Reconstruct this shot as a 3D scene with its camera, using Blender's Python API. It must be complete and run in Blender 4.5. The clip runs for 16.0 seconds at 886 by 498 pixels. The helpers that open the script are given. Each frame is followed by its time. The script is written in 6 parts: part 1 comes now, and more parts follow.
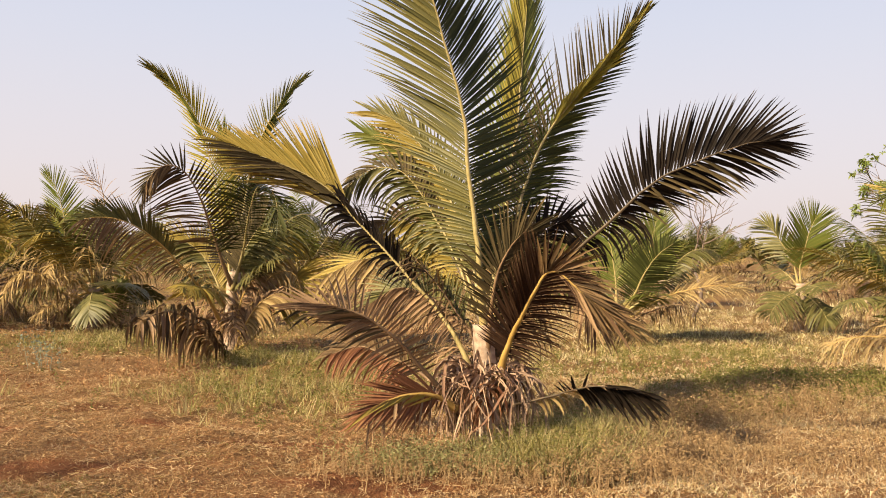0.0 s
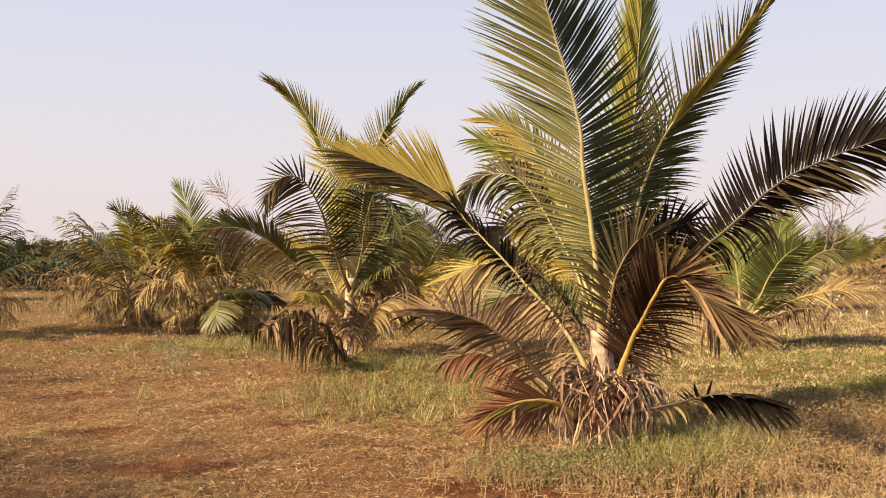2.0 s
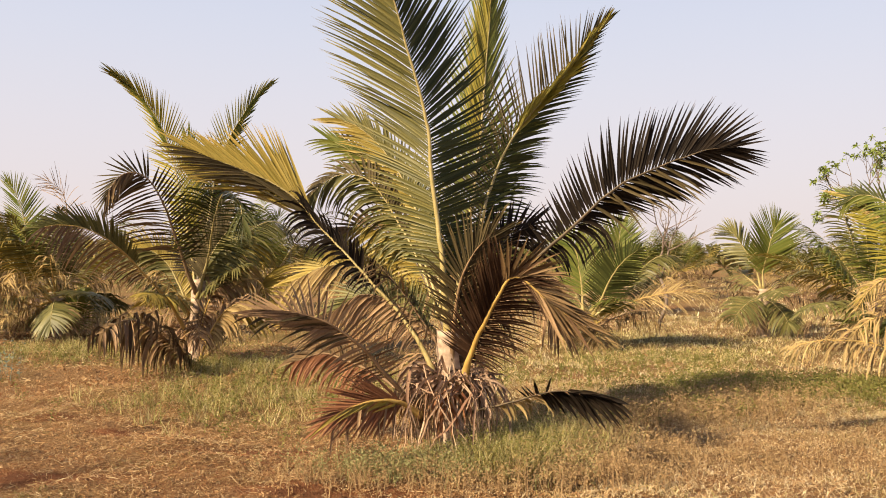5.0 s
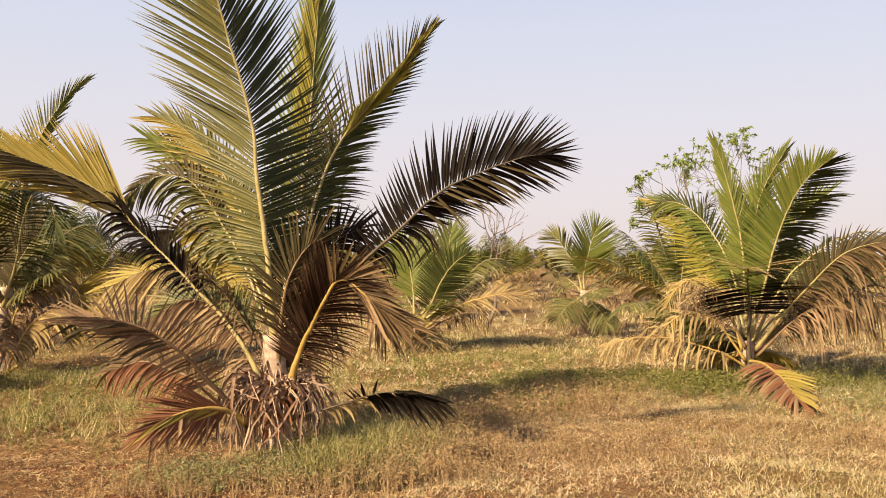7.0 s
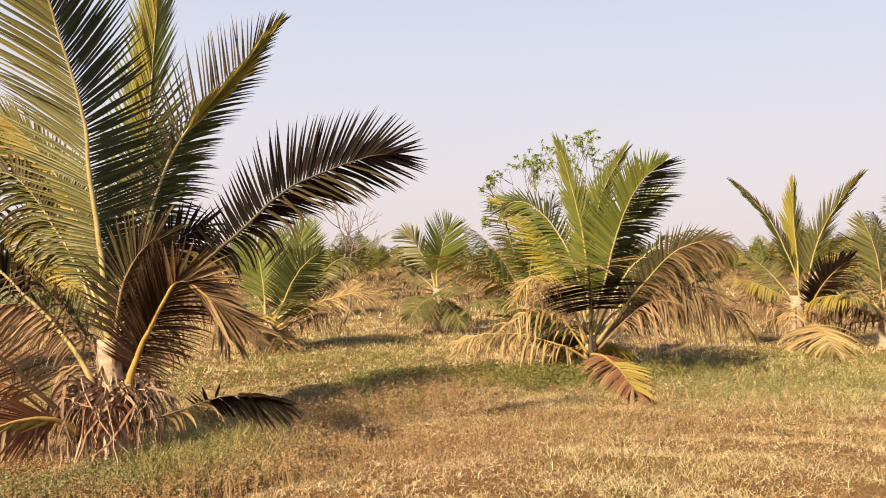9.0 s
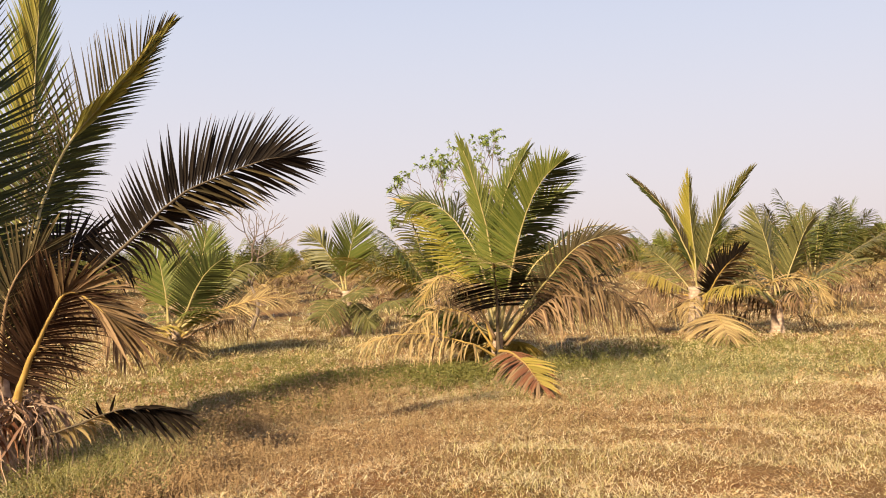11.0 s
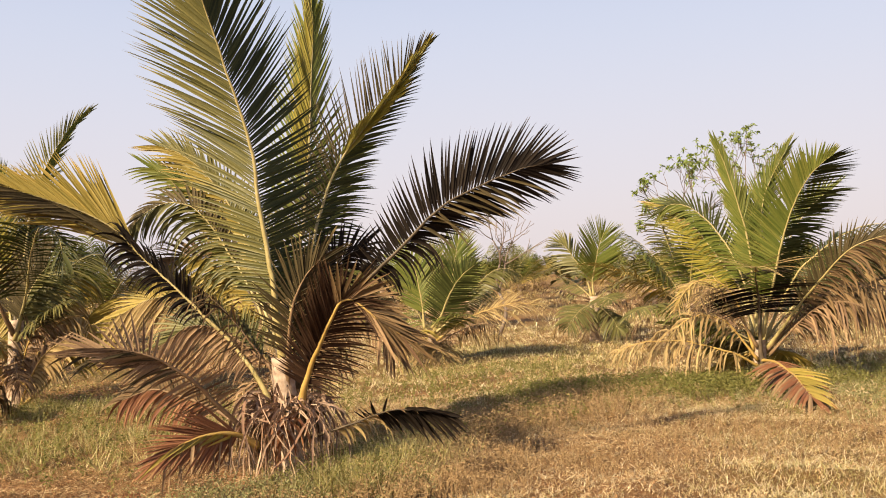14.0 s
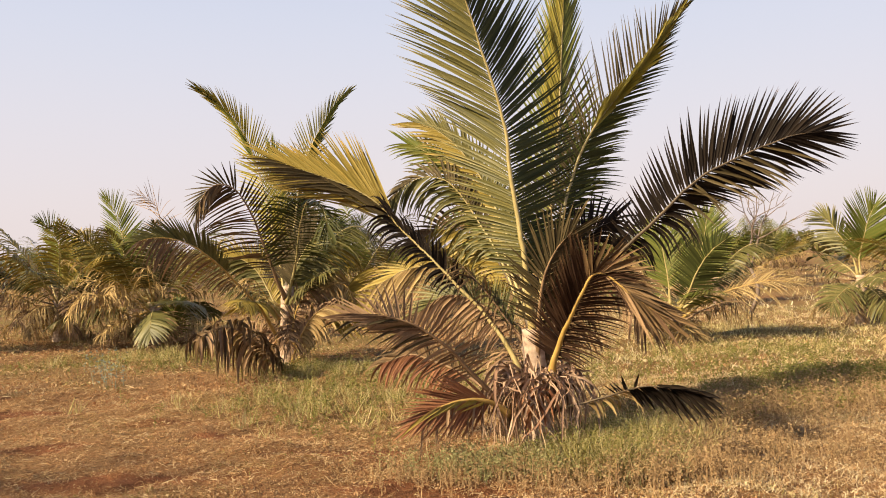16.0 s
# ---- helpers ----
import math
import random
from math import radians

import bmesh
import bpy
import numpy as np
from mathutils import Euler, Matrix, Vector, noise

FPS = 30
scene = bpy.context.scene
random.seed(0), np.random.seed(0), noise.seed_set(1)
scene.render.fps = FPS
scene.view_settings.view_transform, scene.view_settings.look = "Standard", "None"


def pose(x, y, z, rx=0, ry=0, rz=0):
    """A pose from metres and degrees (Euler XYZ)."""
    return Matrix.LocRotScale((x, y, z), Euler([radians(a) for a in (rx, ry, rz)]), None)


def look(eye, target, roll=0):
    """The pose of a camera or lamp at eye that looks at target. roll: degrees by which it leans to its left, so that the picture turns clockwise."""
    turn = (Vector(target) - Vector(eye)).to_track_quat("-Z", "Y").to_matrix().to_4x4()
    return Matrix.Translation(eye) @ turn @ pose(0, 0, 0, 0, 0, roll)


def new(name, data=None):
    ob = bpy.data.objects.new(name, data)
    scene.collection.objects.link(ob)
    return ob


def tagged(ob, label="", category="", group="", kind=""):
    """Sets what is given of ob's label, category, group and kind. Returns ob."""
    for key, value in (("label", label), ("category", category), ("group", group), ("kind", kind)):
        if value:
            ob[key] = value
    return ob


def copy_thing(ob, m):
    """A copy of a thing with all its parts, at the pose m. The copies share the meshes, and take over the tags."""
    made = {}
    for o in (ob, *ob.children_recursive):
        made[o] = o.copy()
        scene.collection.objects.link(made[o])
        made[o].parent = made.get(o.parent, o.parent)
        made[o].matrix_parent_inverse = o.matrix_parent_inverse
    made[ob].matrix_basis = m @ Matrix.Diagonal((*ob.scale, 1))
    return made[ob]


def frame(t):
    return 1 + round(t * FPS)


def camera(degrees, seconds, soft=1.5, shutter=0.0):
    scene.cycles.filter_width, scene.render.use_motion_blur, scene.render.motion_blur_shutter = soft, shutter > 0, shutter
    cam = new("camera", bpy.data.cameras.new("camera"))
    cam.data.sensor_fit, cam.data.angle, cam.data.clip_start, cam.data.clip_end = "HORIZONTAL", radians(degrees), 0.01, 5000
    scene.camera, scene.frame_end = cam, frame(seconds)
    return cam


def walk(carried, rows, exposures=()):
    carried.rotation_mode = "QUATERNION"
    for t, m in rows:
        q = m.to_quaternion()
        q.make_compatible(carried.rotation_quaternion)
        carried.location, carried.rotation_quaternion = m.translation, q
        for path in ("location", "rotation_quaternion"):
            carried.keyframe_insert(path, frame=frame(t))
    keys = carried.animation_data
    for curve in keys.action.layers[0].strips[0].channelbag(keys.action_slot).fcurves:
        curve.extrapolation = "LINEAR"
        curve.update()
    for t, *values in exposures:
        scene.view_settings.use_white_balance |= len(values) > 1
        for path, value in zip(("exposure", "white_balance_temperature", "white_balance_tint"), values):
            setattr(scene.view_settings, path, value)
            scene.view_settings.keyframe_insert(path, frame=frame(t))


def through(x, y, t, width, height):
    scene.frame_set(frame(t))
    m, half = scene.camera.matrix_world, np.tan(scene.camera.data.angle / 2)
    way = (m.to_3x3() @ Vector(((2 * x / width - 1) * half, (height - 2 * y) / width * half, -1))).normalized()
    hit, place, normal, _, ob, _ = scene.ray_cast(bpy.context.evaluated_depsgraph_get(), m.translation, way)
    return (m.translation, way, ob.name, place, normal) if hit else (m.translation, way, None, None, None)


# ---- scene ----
cam = camera(54.3, 16.0, soft=1.0)
EYE, STOPS = 1.55, 1.13
# seconds, offset from the first eye in metres, yaw, pitch, roll
ROWS = [
    (0.0, -0.000, 0.000, 0.000, -0.00, -0.29, -0.70),
    (0.5, -0.005, 0.008, -0.002, 2.08, -0.11, -0.37),
    (1.0, -0.011, -0.014, -0.008, 3.69, 0.11, -0.30),
    (1.5, -0.017, -0.017, -0.000, 5.52, -0.01, -0.14),
    (2.0, -0.018, -0.008, 0.011, 7.49, -0.04, 0.06),
    (2.5, -0.045, -0.023, 0.003, 9.12, 0.15, 0.06),
    (3.0, -0.039, -0.044, 0.006, 10.26, 0.11, 0.21),
    (3.5, -0.028, -0.038, 0.011, 10.25, -0.02, 0.36),
    (4.0, -0.016, -0.031, 0.011, 9.02, -0.16, 0.83),
    (4.5, 0.021, -0.022, -0.005, 3.78, 0.20, -0.07),
    (5.0, 0.045, -0.018, -0.010, -2.00, 0.24, -0.48),
    (5.2, 0.047, -0.025, -0.007, -4.42, 0.24, -0.40),
    (7.3, 0.120, -0.066, -0.027, -14.24, 0.76, -0.13),
    (7.5, 0.129, -0.075, -0.020, -15.46, 0.82, -0.02),
    (8.0, 0.154, -0.080, -0.021, -18.01, 0.77, 0.03),
    (8.5, 0.173, -0.084, -0.019, -20.56, 0.59, 0.05),
    (9.0, 0.182, -0.084, -0.023, -22.26, 0.58, 0.12),
    (9.5, 0.203, -0.107, -0.026, -24.47, 0.57, 0.34),
    (10.0, 0.219, -0.112, -0.027, -26.34, 0.43, 0.51),
    (10.2, 0.226, -0.125, -0.030, -27.03, 0.32, 0.56),
    (12.3, 0.289, -0.104, 0.004, -27.22, 1.81, 3.77),
    (12.5, 0.276, -0.099, 0.005, -25.58, 2.13, 4.22),
    (13.0, 0.239, -0.086, 0.012, -21.16, 2.28, 4.47),
    (13.5, 0.177, -0.082, 0.007, -16.22, 1.90, 3.62),
    (14.0, 0.148, -0.075, -0.001, -12.17, 1.41, 2.42),
    (14.5, 0.102, -0.058, -0.004, -7.31, 1.07, 1.85),
    (15.0, 0.078, -0.045, -0.004, -2.48, 0.64, 1.58),
    (15.5, 0.065, -0.062, 0.005, 1.04, 0.49, 1.65),
    (16.0, 0.050, -0.066, 0.002, 3.47, 0.19, 1.70),
]
walk(cam, [(t, pose(x, y, EYE + z, 90 + pitch, roll, yaw)) for t, x, y, z, yaw, pitch, roll in ROWS],
     ((0.0, STOPS, 7000, 10), (10.2, STOPS, 6950, 10), (12.4, STOPS - 0.1, 6650, 10), (13.2, STOPS - 0.08, 6680, 10), (14.6, STOPS, 6950, 10), (16.0, STOPS, 7000, 10)))

# ---- sky and sun ----
SUN_AZ, SUN_EL = radians(235), radians(34)   # azimuth from +y towards +x
world = bpy.data.worlds.new("world")
scene.world = world
world.use_nodes = True
wt = world.node_tree
wt.nodes.clear()
w_out = wt.nodes.new("ShaderNodeOutputWorld")
w_bg = wt.nodes.new("ShaderNodeBackground")
w_sky = wt.nodes.new("ShaderNodeTexSky")
w_sky.sky_type = "NISHITA"
w_sky.sun_disc = False
w_sky.sun_elevation, w_sky.sun_rotation = SUN_EL, SUN_AZ
w_sky.air_density, w_sky.dust_density, w_sky.ozone_density = 1.0, 3.0, 2.0
w_co = wt.nodes.new("ShaderNodeTexCoord")
w_sep = wt.nodes.new("ShaderNodeSeparateXYZ")
w_ramp = wt.nodes.new("ShaderNodeValToRGB")     # dust haze over the horizon, clearing upward
for pos, col in ((0.0, (0.66, 0.595, 0.62, 1)), (0.09, (0.64, 0.60, 0.66, 1)), (0.22, (0.57, 0.60, 0.72, 1)), (0.36, (0.47, 0.54, 0.72, 1)), (0.6, (0.15, 0.23, 0.42, 1)), (1.0, (0.06, 0.11, 0.25, 1))):
    e = w_ramp.color_ramp.elements[0] if pos == 0 else w_ramp.color_ramp.elements[-1] if pos == 1 else w_ramp.color_ramp.elements.new(pos)
    e.color = col
w_ramp.color_ramp.interpolation = "B_SPLINE"
w_gain = wt.nodes.new("ShaderNodeMixRGB")
w_gain.blend_type = "MULTIPLY"
w_gain.inputs[0].default_value, w_gain.inputs[2].default_value = 1.0, (0.1, 0.1, 0.1, 1)
w_mix = wt.nodes.new("ShaderNodeMixRGB")
w_mix.inputs[0].default_value = 0.9
wt.links.new(w_co.outputs["Generated"], w_sep.inputs[0])
wt.links.new(w_sep.outputs["Z"], w_ramp.inputs[0])
wt.links.new(w_sky.outputs[0], w_gain.inputs[1])
wt.links.new(w_gain.outputs[0], w_mix.inputs[1])
wt.links.new(w_ramp.outputs[0], w_mix.inputs[2])
wt.links.new(w_mix.outputs[0], w_bg.inputs[0])
w_bg.inputs[1].default_value = 0.605
wt.links.new(w_bg.outputs[0], w_out.inputs[0])

sun = new("sun", bpy.data.lights.new("sun", "SUN"))
sun.data.energy, sun.data.angle, sun.data.color = 5.0, radians(1.8), (1.0, 0.84, 0.58)
sun_dir = Vector((math.sin(SUN_AZ) * math.cos(SUN_EL), math.cos(SUN_AZ) * math.cos(SUN_EL), math.sin(SUN_EL)))
sun.matrix_world = look(sun_dir * 60, (0, 0, 0))


# ---- materials ----
def make_mat(name, rough=0.6):
    m = bpy.data.materials.new(name)
    m.use_nodes = True
    nt = m.node_tree
    bsdf = nt.nodes["Principled BSDF"]
    bsdf.inputs["Roughness"].default_value = rough
    return m, nt, bsdf, nt.nodes["Material Output"]


def ramp_node(nt, stops):
    r = nt.nodes.new("ShaderNodeValToRGB")
    for i, (pos, col) in enumerate(stops):
        e = r.color_ramp.elements[i] if i < 2 else r.color_ramp.elements.new(pos)
        e.position, e.color = pos, (*col, 1)
    return r


def noise_node(nt, scale, detail=4, rough=0.6, coords=None):
    n = nt.nodes.new("ShaderNodeTexNoise")
    n.inputs["Scale"].default_value, n.inputs["Detail"].default_value, n.inputs["Roughness"].default_value = scale, detail, rough
    if coords:
        nt.links.new(coords, n.inputs["Vector"])
    return n


def mix_node(nt, a, b, fac, blend="MIX"):
    m = nt.nodes.new("ShaderNodeMixRGB")
    m.blend_type = blend
    for sock, v in zip(m.inputs, (fac, a, b)):
        if isinstance(v, bpy.types.NodeSocket):
            nt.links.new(v, sock)
        else:
            sock.default_value = v if isinstance(v, (int, float)) else (*v, 1)
    return m.outputs[0]


def math_node(nt, op, a, b=0.5):
    m = nt.nodes.new("ShaderNodeMath")
    m.operation = op
    for sock, v in zip(m.inputs, (a, b)):
        if isinstance(v, bpy.types.NodeSocket):
            nt.links.new(v, sock)
        else:
            sock.default_value = v
    return m.outputs[0]


def leaf_mat(name, low, high, tip, dry=0.5, through=0.25, rough=0.45, gloss=0.22):
    """Leaf blade: two tones from leaflet to leaflet, dry ends, blotches, some light passing through."""
    m, nt, bsdf, out = make_mat(name, rough)
    geo = nt.nodes.new("ShaderNodeNewGeometry")
    info = nt.nodes.new("ShaderNodeObjectInfo")
    pick = math_node(nt, "FRACT", math_node(nt, "ADD", geo.outputs["Random Per Island"], info.outputs["Random"]))
    co = nt.nodes.new("ShaderNodeTexCoord")
    blot = noise_node(nt, 9.0, 5, 0.65, co.outputs["Object"])
    streak = noise_node(nt, 70.0, 3, 0.6, co.outputs["Object"])
    base = mix_node(nt, low, high, pick)
    base = mix_node(nt, base, tuple(0.5 * c for c in low), math_node(nt, "MULTIPLY", streak.outputs[0], 0.7))
    at = nt.nodes.new("ShaderNodeAttribute")
    at.attribute_name = "along"
    edge = math_node(nt, "ADD", math_node(nt, "MULTIPLY", at.outputs["Fac"], 0.55), math_node(nt, "MULTIPLY", blot.outputs[0], 0.60))
    r = ramp_node(nt, ((0.86 - 0.30 * dry, (0, 0, 0)), (1.0, (1, 1, 1))))
    nt.links.new(edge, r.inputs[0])
    col = mix_node(nt, base, tip, r.outputs[0])
    nt.links.new(col, bsdf.inputs["Base Color"])
    bsdf.inputs["Specular IOR Level"].default_value = gloss
    tr = nt.nodes.new("ShaderNodeBsdfTranslucent")
    nt.links.new(mix_node(nt, col, (1.0, 0.95, 0.35), 0.5, "MULTIPLY"), tr.inputs[0])
    ms = nt.nodes.new("ShaderNodeMixShader")
    ms.inputs[0].default_value = through
    nt.links.new(bsdf.outputs[0], ms.inputs[1])
    nt.links.new(tr.outputs[0], ms.inputs[2])
    nt.links.new(ms.outputs[0], out.inputs[0])
    return m


LEAF = {
    "green": leaf_mat("leaf_green", (0.101, 0.129, 0.025), (0.247, 0.239, 0.057), (0.38, 0.31, 0.09), 0.4, 0.20),
    "olive": leaf_mat("leaf_olive", (0.082, 0.080, 0.026), (0.215, 0.188, 0.064), (0.36, 0.28, 0.10), 0.5, 0.09),
    "yellow": leaf_mat("leaf_yellow", (0.259, 0.198, 0.042), (0.440, 0.319, 0.081), (0.48, 0.32, 0.10), 0.55, 0.16),
    # deep green leaves; also paints the shaded half of lighter fronds
    "deep": leaf_mat("leaf_deep_and_shaded_green", (0.038, 0.046, 0.015), (0.095, 0.098, 0.030), (0.20, 0.15, 0.06), 0.35, 0.16, 0.5, 0.12),
    # withered brown, darkened to near black for the shade on frond undersides
    "dark": leaf_mat("leaf_dark_withered_shaded", (0.013, 0.010, 0.009), (0.036, 0.026, 0.019), (0.20, 0.13, 0.075), 0.22, 0.06, 0.6, 0.06),
    "umber": leaf_mat("leaf_umber_withered", (0.065, 0.042, 0.024), (0.290, 0.182, 0.092), (0.36, 0.25, 0.12), 0.4, 0.10, 0.6, 0.1),
    "brown": leaf_mat("leaf_brown_dry", (0.157, 0.087, 0.052), (0.482, 0.314, 0.174), (0.34, 0.22, 0.11), 0.55, 0.14, 0.65),
    "red": leaf_mat("leaf_russet_dry", (0.187, 0.073, 0.040), (0.363, 0.165, 0.077), (0.36, 0.22, 0.10), 0.5, 0.14, 0.65),
    "dusk": leaf_mat("leaf_dusky_brown_green", (0.053, 0.042, 0.022), (0.143, 0.106, 0.053), (0.30, 0.22, 0.10), 0.45, 0.08, 0.55, 0.10),
    "russet": leaf_mat("leaf_dark_russet", (0.038, 0.020, 0.014), (0.092, 0.050, 0.030), (0.26, 0.16, 0.08), 0.4, 0.08, 0.6, 0.08),
    "gold_green": leaf_mat("leaf_golden_green", (0.270, 0.235, 0.040), (0.430, 0.345, 0.070), (0.48, 0.34, 0.10), 0.4, 0.22),
    "straw": leaf_mat("leaf_straw_dry", (0.260, 0.165, 0.070), (0.590, 0.430, 0.195), (0.50, 0.37, 0.20), 0.6, 0.18, 0.65),
}


def stalk_mat(name, a, b, rough=0.5):
    m, nt, bsdf, out = make_mat(name, rough)
    co = nt.nodes.new("ShaderNodeTexCoord")
    n = noise_node(nt, 14.0, 5, 0.65, co.outputs["Object"])
    f = noise_node(nt, 120.0, 2, 0.5, co.outputs["Object"])
    r = ramp_node(nt, ((0.35, a), (0.68, b)))
    nt.links.new(n.outputs[0], r.inputs[0])
    nt.links.new(mix_node(nt, r.outputs[0], tuple(0.5 * c for c in a), math_node(nt, "MULTIPLY", f.outputs[0], 0.5)), bsdf.inputs["Base Color"])
    bump = nt.nodes.new("ShaderNodeBump")
    bump.inputs["Strength"].default_value, bump.inputs["Distance"].default_value = 0.4, 0.004
    nt.links.new(f.outputs[0], bump.inputs["Height"])
    nt.links.new(bump.outputs[0], bsdf.inputs["Normal"])
    return m


STALK = {
    "green": stalk_mat("stalk_yellow_green", (0.33, 0.26, 0.095), (0.47, 0.37, 0.165)),
    "gold": stalk_mat("stalk_golden", (0.40, 0.24, 0.06), (0.56, 0.38, 0.12)),
    "brown": stalk_mat("stalk_brown", (0.16, 0.09, 0.045), (0.33, 0.21, 0.11), 0.7),
    "dark": stalk_mat("stalk_dark", (0.055, 0.038, 0.022), (0.15, 0.10, 0.055), 0.6),
}
STALK_OF = {"green": "green", "olive": "green", "yellow": "green", "deep": "green", "dark": "dark", "dusk": "dark", "russet": "brown", "gold_green": "green", "umber": "brown", "brown": "brown", "red": "brown", "straw": "gold"}


def trunk_mat():
    m, nt, bsdf, out = make_mat("palm_trunk", 0.8)
    co = nt.nodes.new("ShaderNodeTexCoord")
    wave = nt.nodes.new("ShaderNodeTexWave")
    wave.bands_direction = "Z"
    wave.inputs["Scale"].default_value, wave.inputs["Distortion"].default_value = 5.0, 2.5
    nt.links.new(co.outputs["Object"], wave.inputs["Vector"])
    n = noise_node(nt, 22.0, 5, 0.7, co.outputs["Object"])
    r = ramp_node(nt, ((0.3, (0.30, 0.20, 0.14)), (0.7, (0.56, 0.43, 0.33))))
    nt.links.new(n.outputs[0], r.inputs[0])
    nt.links.new(mix_node(nt, r.outputs[0], (0.17, 0.105, 0.065), math_node(nt, "MULTIPLY", wave.outputs[0], 0.35)), bsdf.inputs["Base Color"])
    bump = nt.nodes.new("ShaderNodeBump")
    bump.inputs["Strength"].default_value, bump.inputs["Distance"].default_value = 0.6, 0.008
    nt.links.new(n.outputs[0], bump.inputs["Height"])
    nt.links.new(bump.outputs[0], bsdf.inputs["Normal"])
    return m


TRUNK = trunk_mat()
BARK = stalk_mat("tree_bark_grey", (0.15, 0.105, 0.08), (0.28, 0.21, 0.165), 0.85)


def ground_mat():
    """Red earth under a litter of straw, with greener stretches."""
    m, nt, bsdf, out = make_mat("dry_field_soil", 0.95)
    bsdf.inputs["Specular IOR Level"].default_value = 0.1
    co = nt.nodes.new("ShaderNodeTexCoord")
    at = nt.nodes.new("ShaderNodeAttribute")
    at.attribute_name = "green"
    big = noise_node(nt, 0.35, 4, 0.6, co.outputs["Object"])
    mid = noise_node(nt, 3.0, 6, 0.7, co.outputs["Object"])
    fine = noise_node(nt, 45.0, 5, 0.75, co.outputs["Object"])
    soil = ramp_node(nt, ((0.35, (0.115, 0.044, 0.022)), (0.65, (0.310, 0.132, 0.062))))
    nt.links.new(mid.outputs[0], soil.inputs[0])
    straw = ramp_node(nt, ((0.3, (0.15, 0.075, 0.036)), (0.7, (0.40, 0.245, 0.120))))
    nt.links.new(fine.outputs[0], straw.inputs[0])
    cover = ramp_node(nt, ((0.40, (0, 0, 0)), (0.58, (1, 1, 1))))
    nt.links.new(math_node(nt, "ADD", math_node(nt, "MULTIPLY", big.outputs[0], 0.5), math_node(nt, "MULTIPLY", fine.outputs[0], 0.55)), cover.inputs[0])
    # open earth and painted shadow bands both lose their straw cover
    bare_and_shadow = nt.nodes.new("ShaderNodeAttribute")
    bare_and_shadow.attribute_name = "bare"
    straw_left = ramp_node(nt, ((0.45, (1, 1, 1)), (0.75, (0, 0, 0))))
    nt.links.new(math_node(nt, "ADD", bare_and_shadow.outputs["Fac"], math_node(nt, "MULTIPLY", mid.outputs[0], 0.35)), straw_left.inputs[0])
    col = mix_node(nt, soil.outputs[0], straw.outputs[0], math_node(nt, "MULTIPLY", cover.outputs[0], straw_left.outputs[0]))
    gcol = ramp_node(nt, ((0.3, (0.10, 0.082, 0.028)), (0.7, (0.29, 0.235, 0.085))))
    nt.links.new(fine.outputs[0], gcol.inputs[0])
    col = mix_node(nt, col, gcol.outputs[0], math_node(nt, "MULTIPLY", at.outputs["Fac"], 0.7))
    nt.links.new(col, bsdf.inputs["Base Color"])
    bump = nt.nodes.new("ShaderNodeBump")
    bump.inputs["Strength"].default_value, bump.inputs["Distance"].default_value = 1.0, 0.05
    nt.links.new(math_node(nt, "ADD", fine.outputs[0], mid.outputs[0]), bump.inputs["Height"])
    nt.links.new(bump.outputs[0], bsdf.inputs["Normal"])
    return m


def grass_mat():
    m, nt, bsdf, out = make_mat("field_grass", 0.75)
    bsdf.inputs["Specular IOR Level"].default_value = 0.15
    tone = nt.nodes.new("ShaderNodeAttribute")
    tone.attribute_name = "tone"
    grn = nt.nodes.new("ShaderNodeAttribute")
    grn.attribute_name = "green"
    dry = ramp_node(nt, ((0.0, (0.25, 0.112, 0.052)), (0.3, (0.43, 0.255, 0.122)), (0.65, (0.58, 0.435, 0.250)), (1.0, (0.74, 0.62, 0.42))))
    nt.links.new(tone.outputs["Fac"], dry.inputs[0])
    liv = ramp_node(nt, ((0.0, (0.13, 0.130, 0.036)), (0.5, (0.29, 0.265, 0.085)), (1.0, (0.52, 0.45, 0.20))))
    nt.links.new(tone.outputs["Fac"], liv.inputs[0])
    col = mix_node(nt, dry.outputs[0], liv.outputs[0], grn.outputs["Fac"])
    nt.links.new(col, bsdf.inputs["Base Color"])
    tr = nt.nodes.new("ShaderNodeBsdfTranslucent")
    nt.links.new(col, tr.inputs[0])
    ms = nt.nodes.new("ShaderNodeMixShader")
    ms.inputs[0].default_value = 0.3
    nt.links.new(bsdf.outputs[0], ms.inputs[1])
    nt.links.new(tr.outputs[0], ms.inputs[2])
    nt.links.new(ms.outputs[0], out.inputs[0])
    return m


GROUND, GRASS = ground_mat(), grass_mat()
HUSK = leaf_mat("dead_leaf_husk", (0.22, 0.120, 0.078), (0.62, 0.44, 0.32), (0.60, 0.45, 0.30), 0.4, 0.1, 0.75, 0.1)
WEED = leaf_mat("weed_leaf_green", (0.15, 0.150, 0.040), (0.34, 0.30, 0.095), (0.46, 0.38, 0.15), 0.3, 0.3, 0.6)
HERB = leaf_mat("herb_dry_russet", (0.30, 0.178, 0.088), (0.53, 0.375, 0.200), (0.52, 0.36, 0.19), 0.5, 0.2, 0.75)
PALEWEED = leaf_mat("weed_leaf_pale", (0.22, 0.21, 0.085), (0.43, 0.40, 0.20), (0.55, 0.48, 0.28), 0.4, 0.3, 0.7)
BLUEWEED = leaf_mat("weed_leaf_blue_grey", (0.19, 0.23, 0.18), (0.32, 0.35, 0.29), (0.42, 0.40, 0.32), 0.3, 0.2, 0.6)
TREELEAF = leaf_mat("tree_leaf_fresh_green", (0.20, 0.27, 0.065), (0.34, 0.39, 0.12), (0.40, 0.40, 0.16), 0.3, 0.35, 0.5)
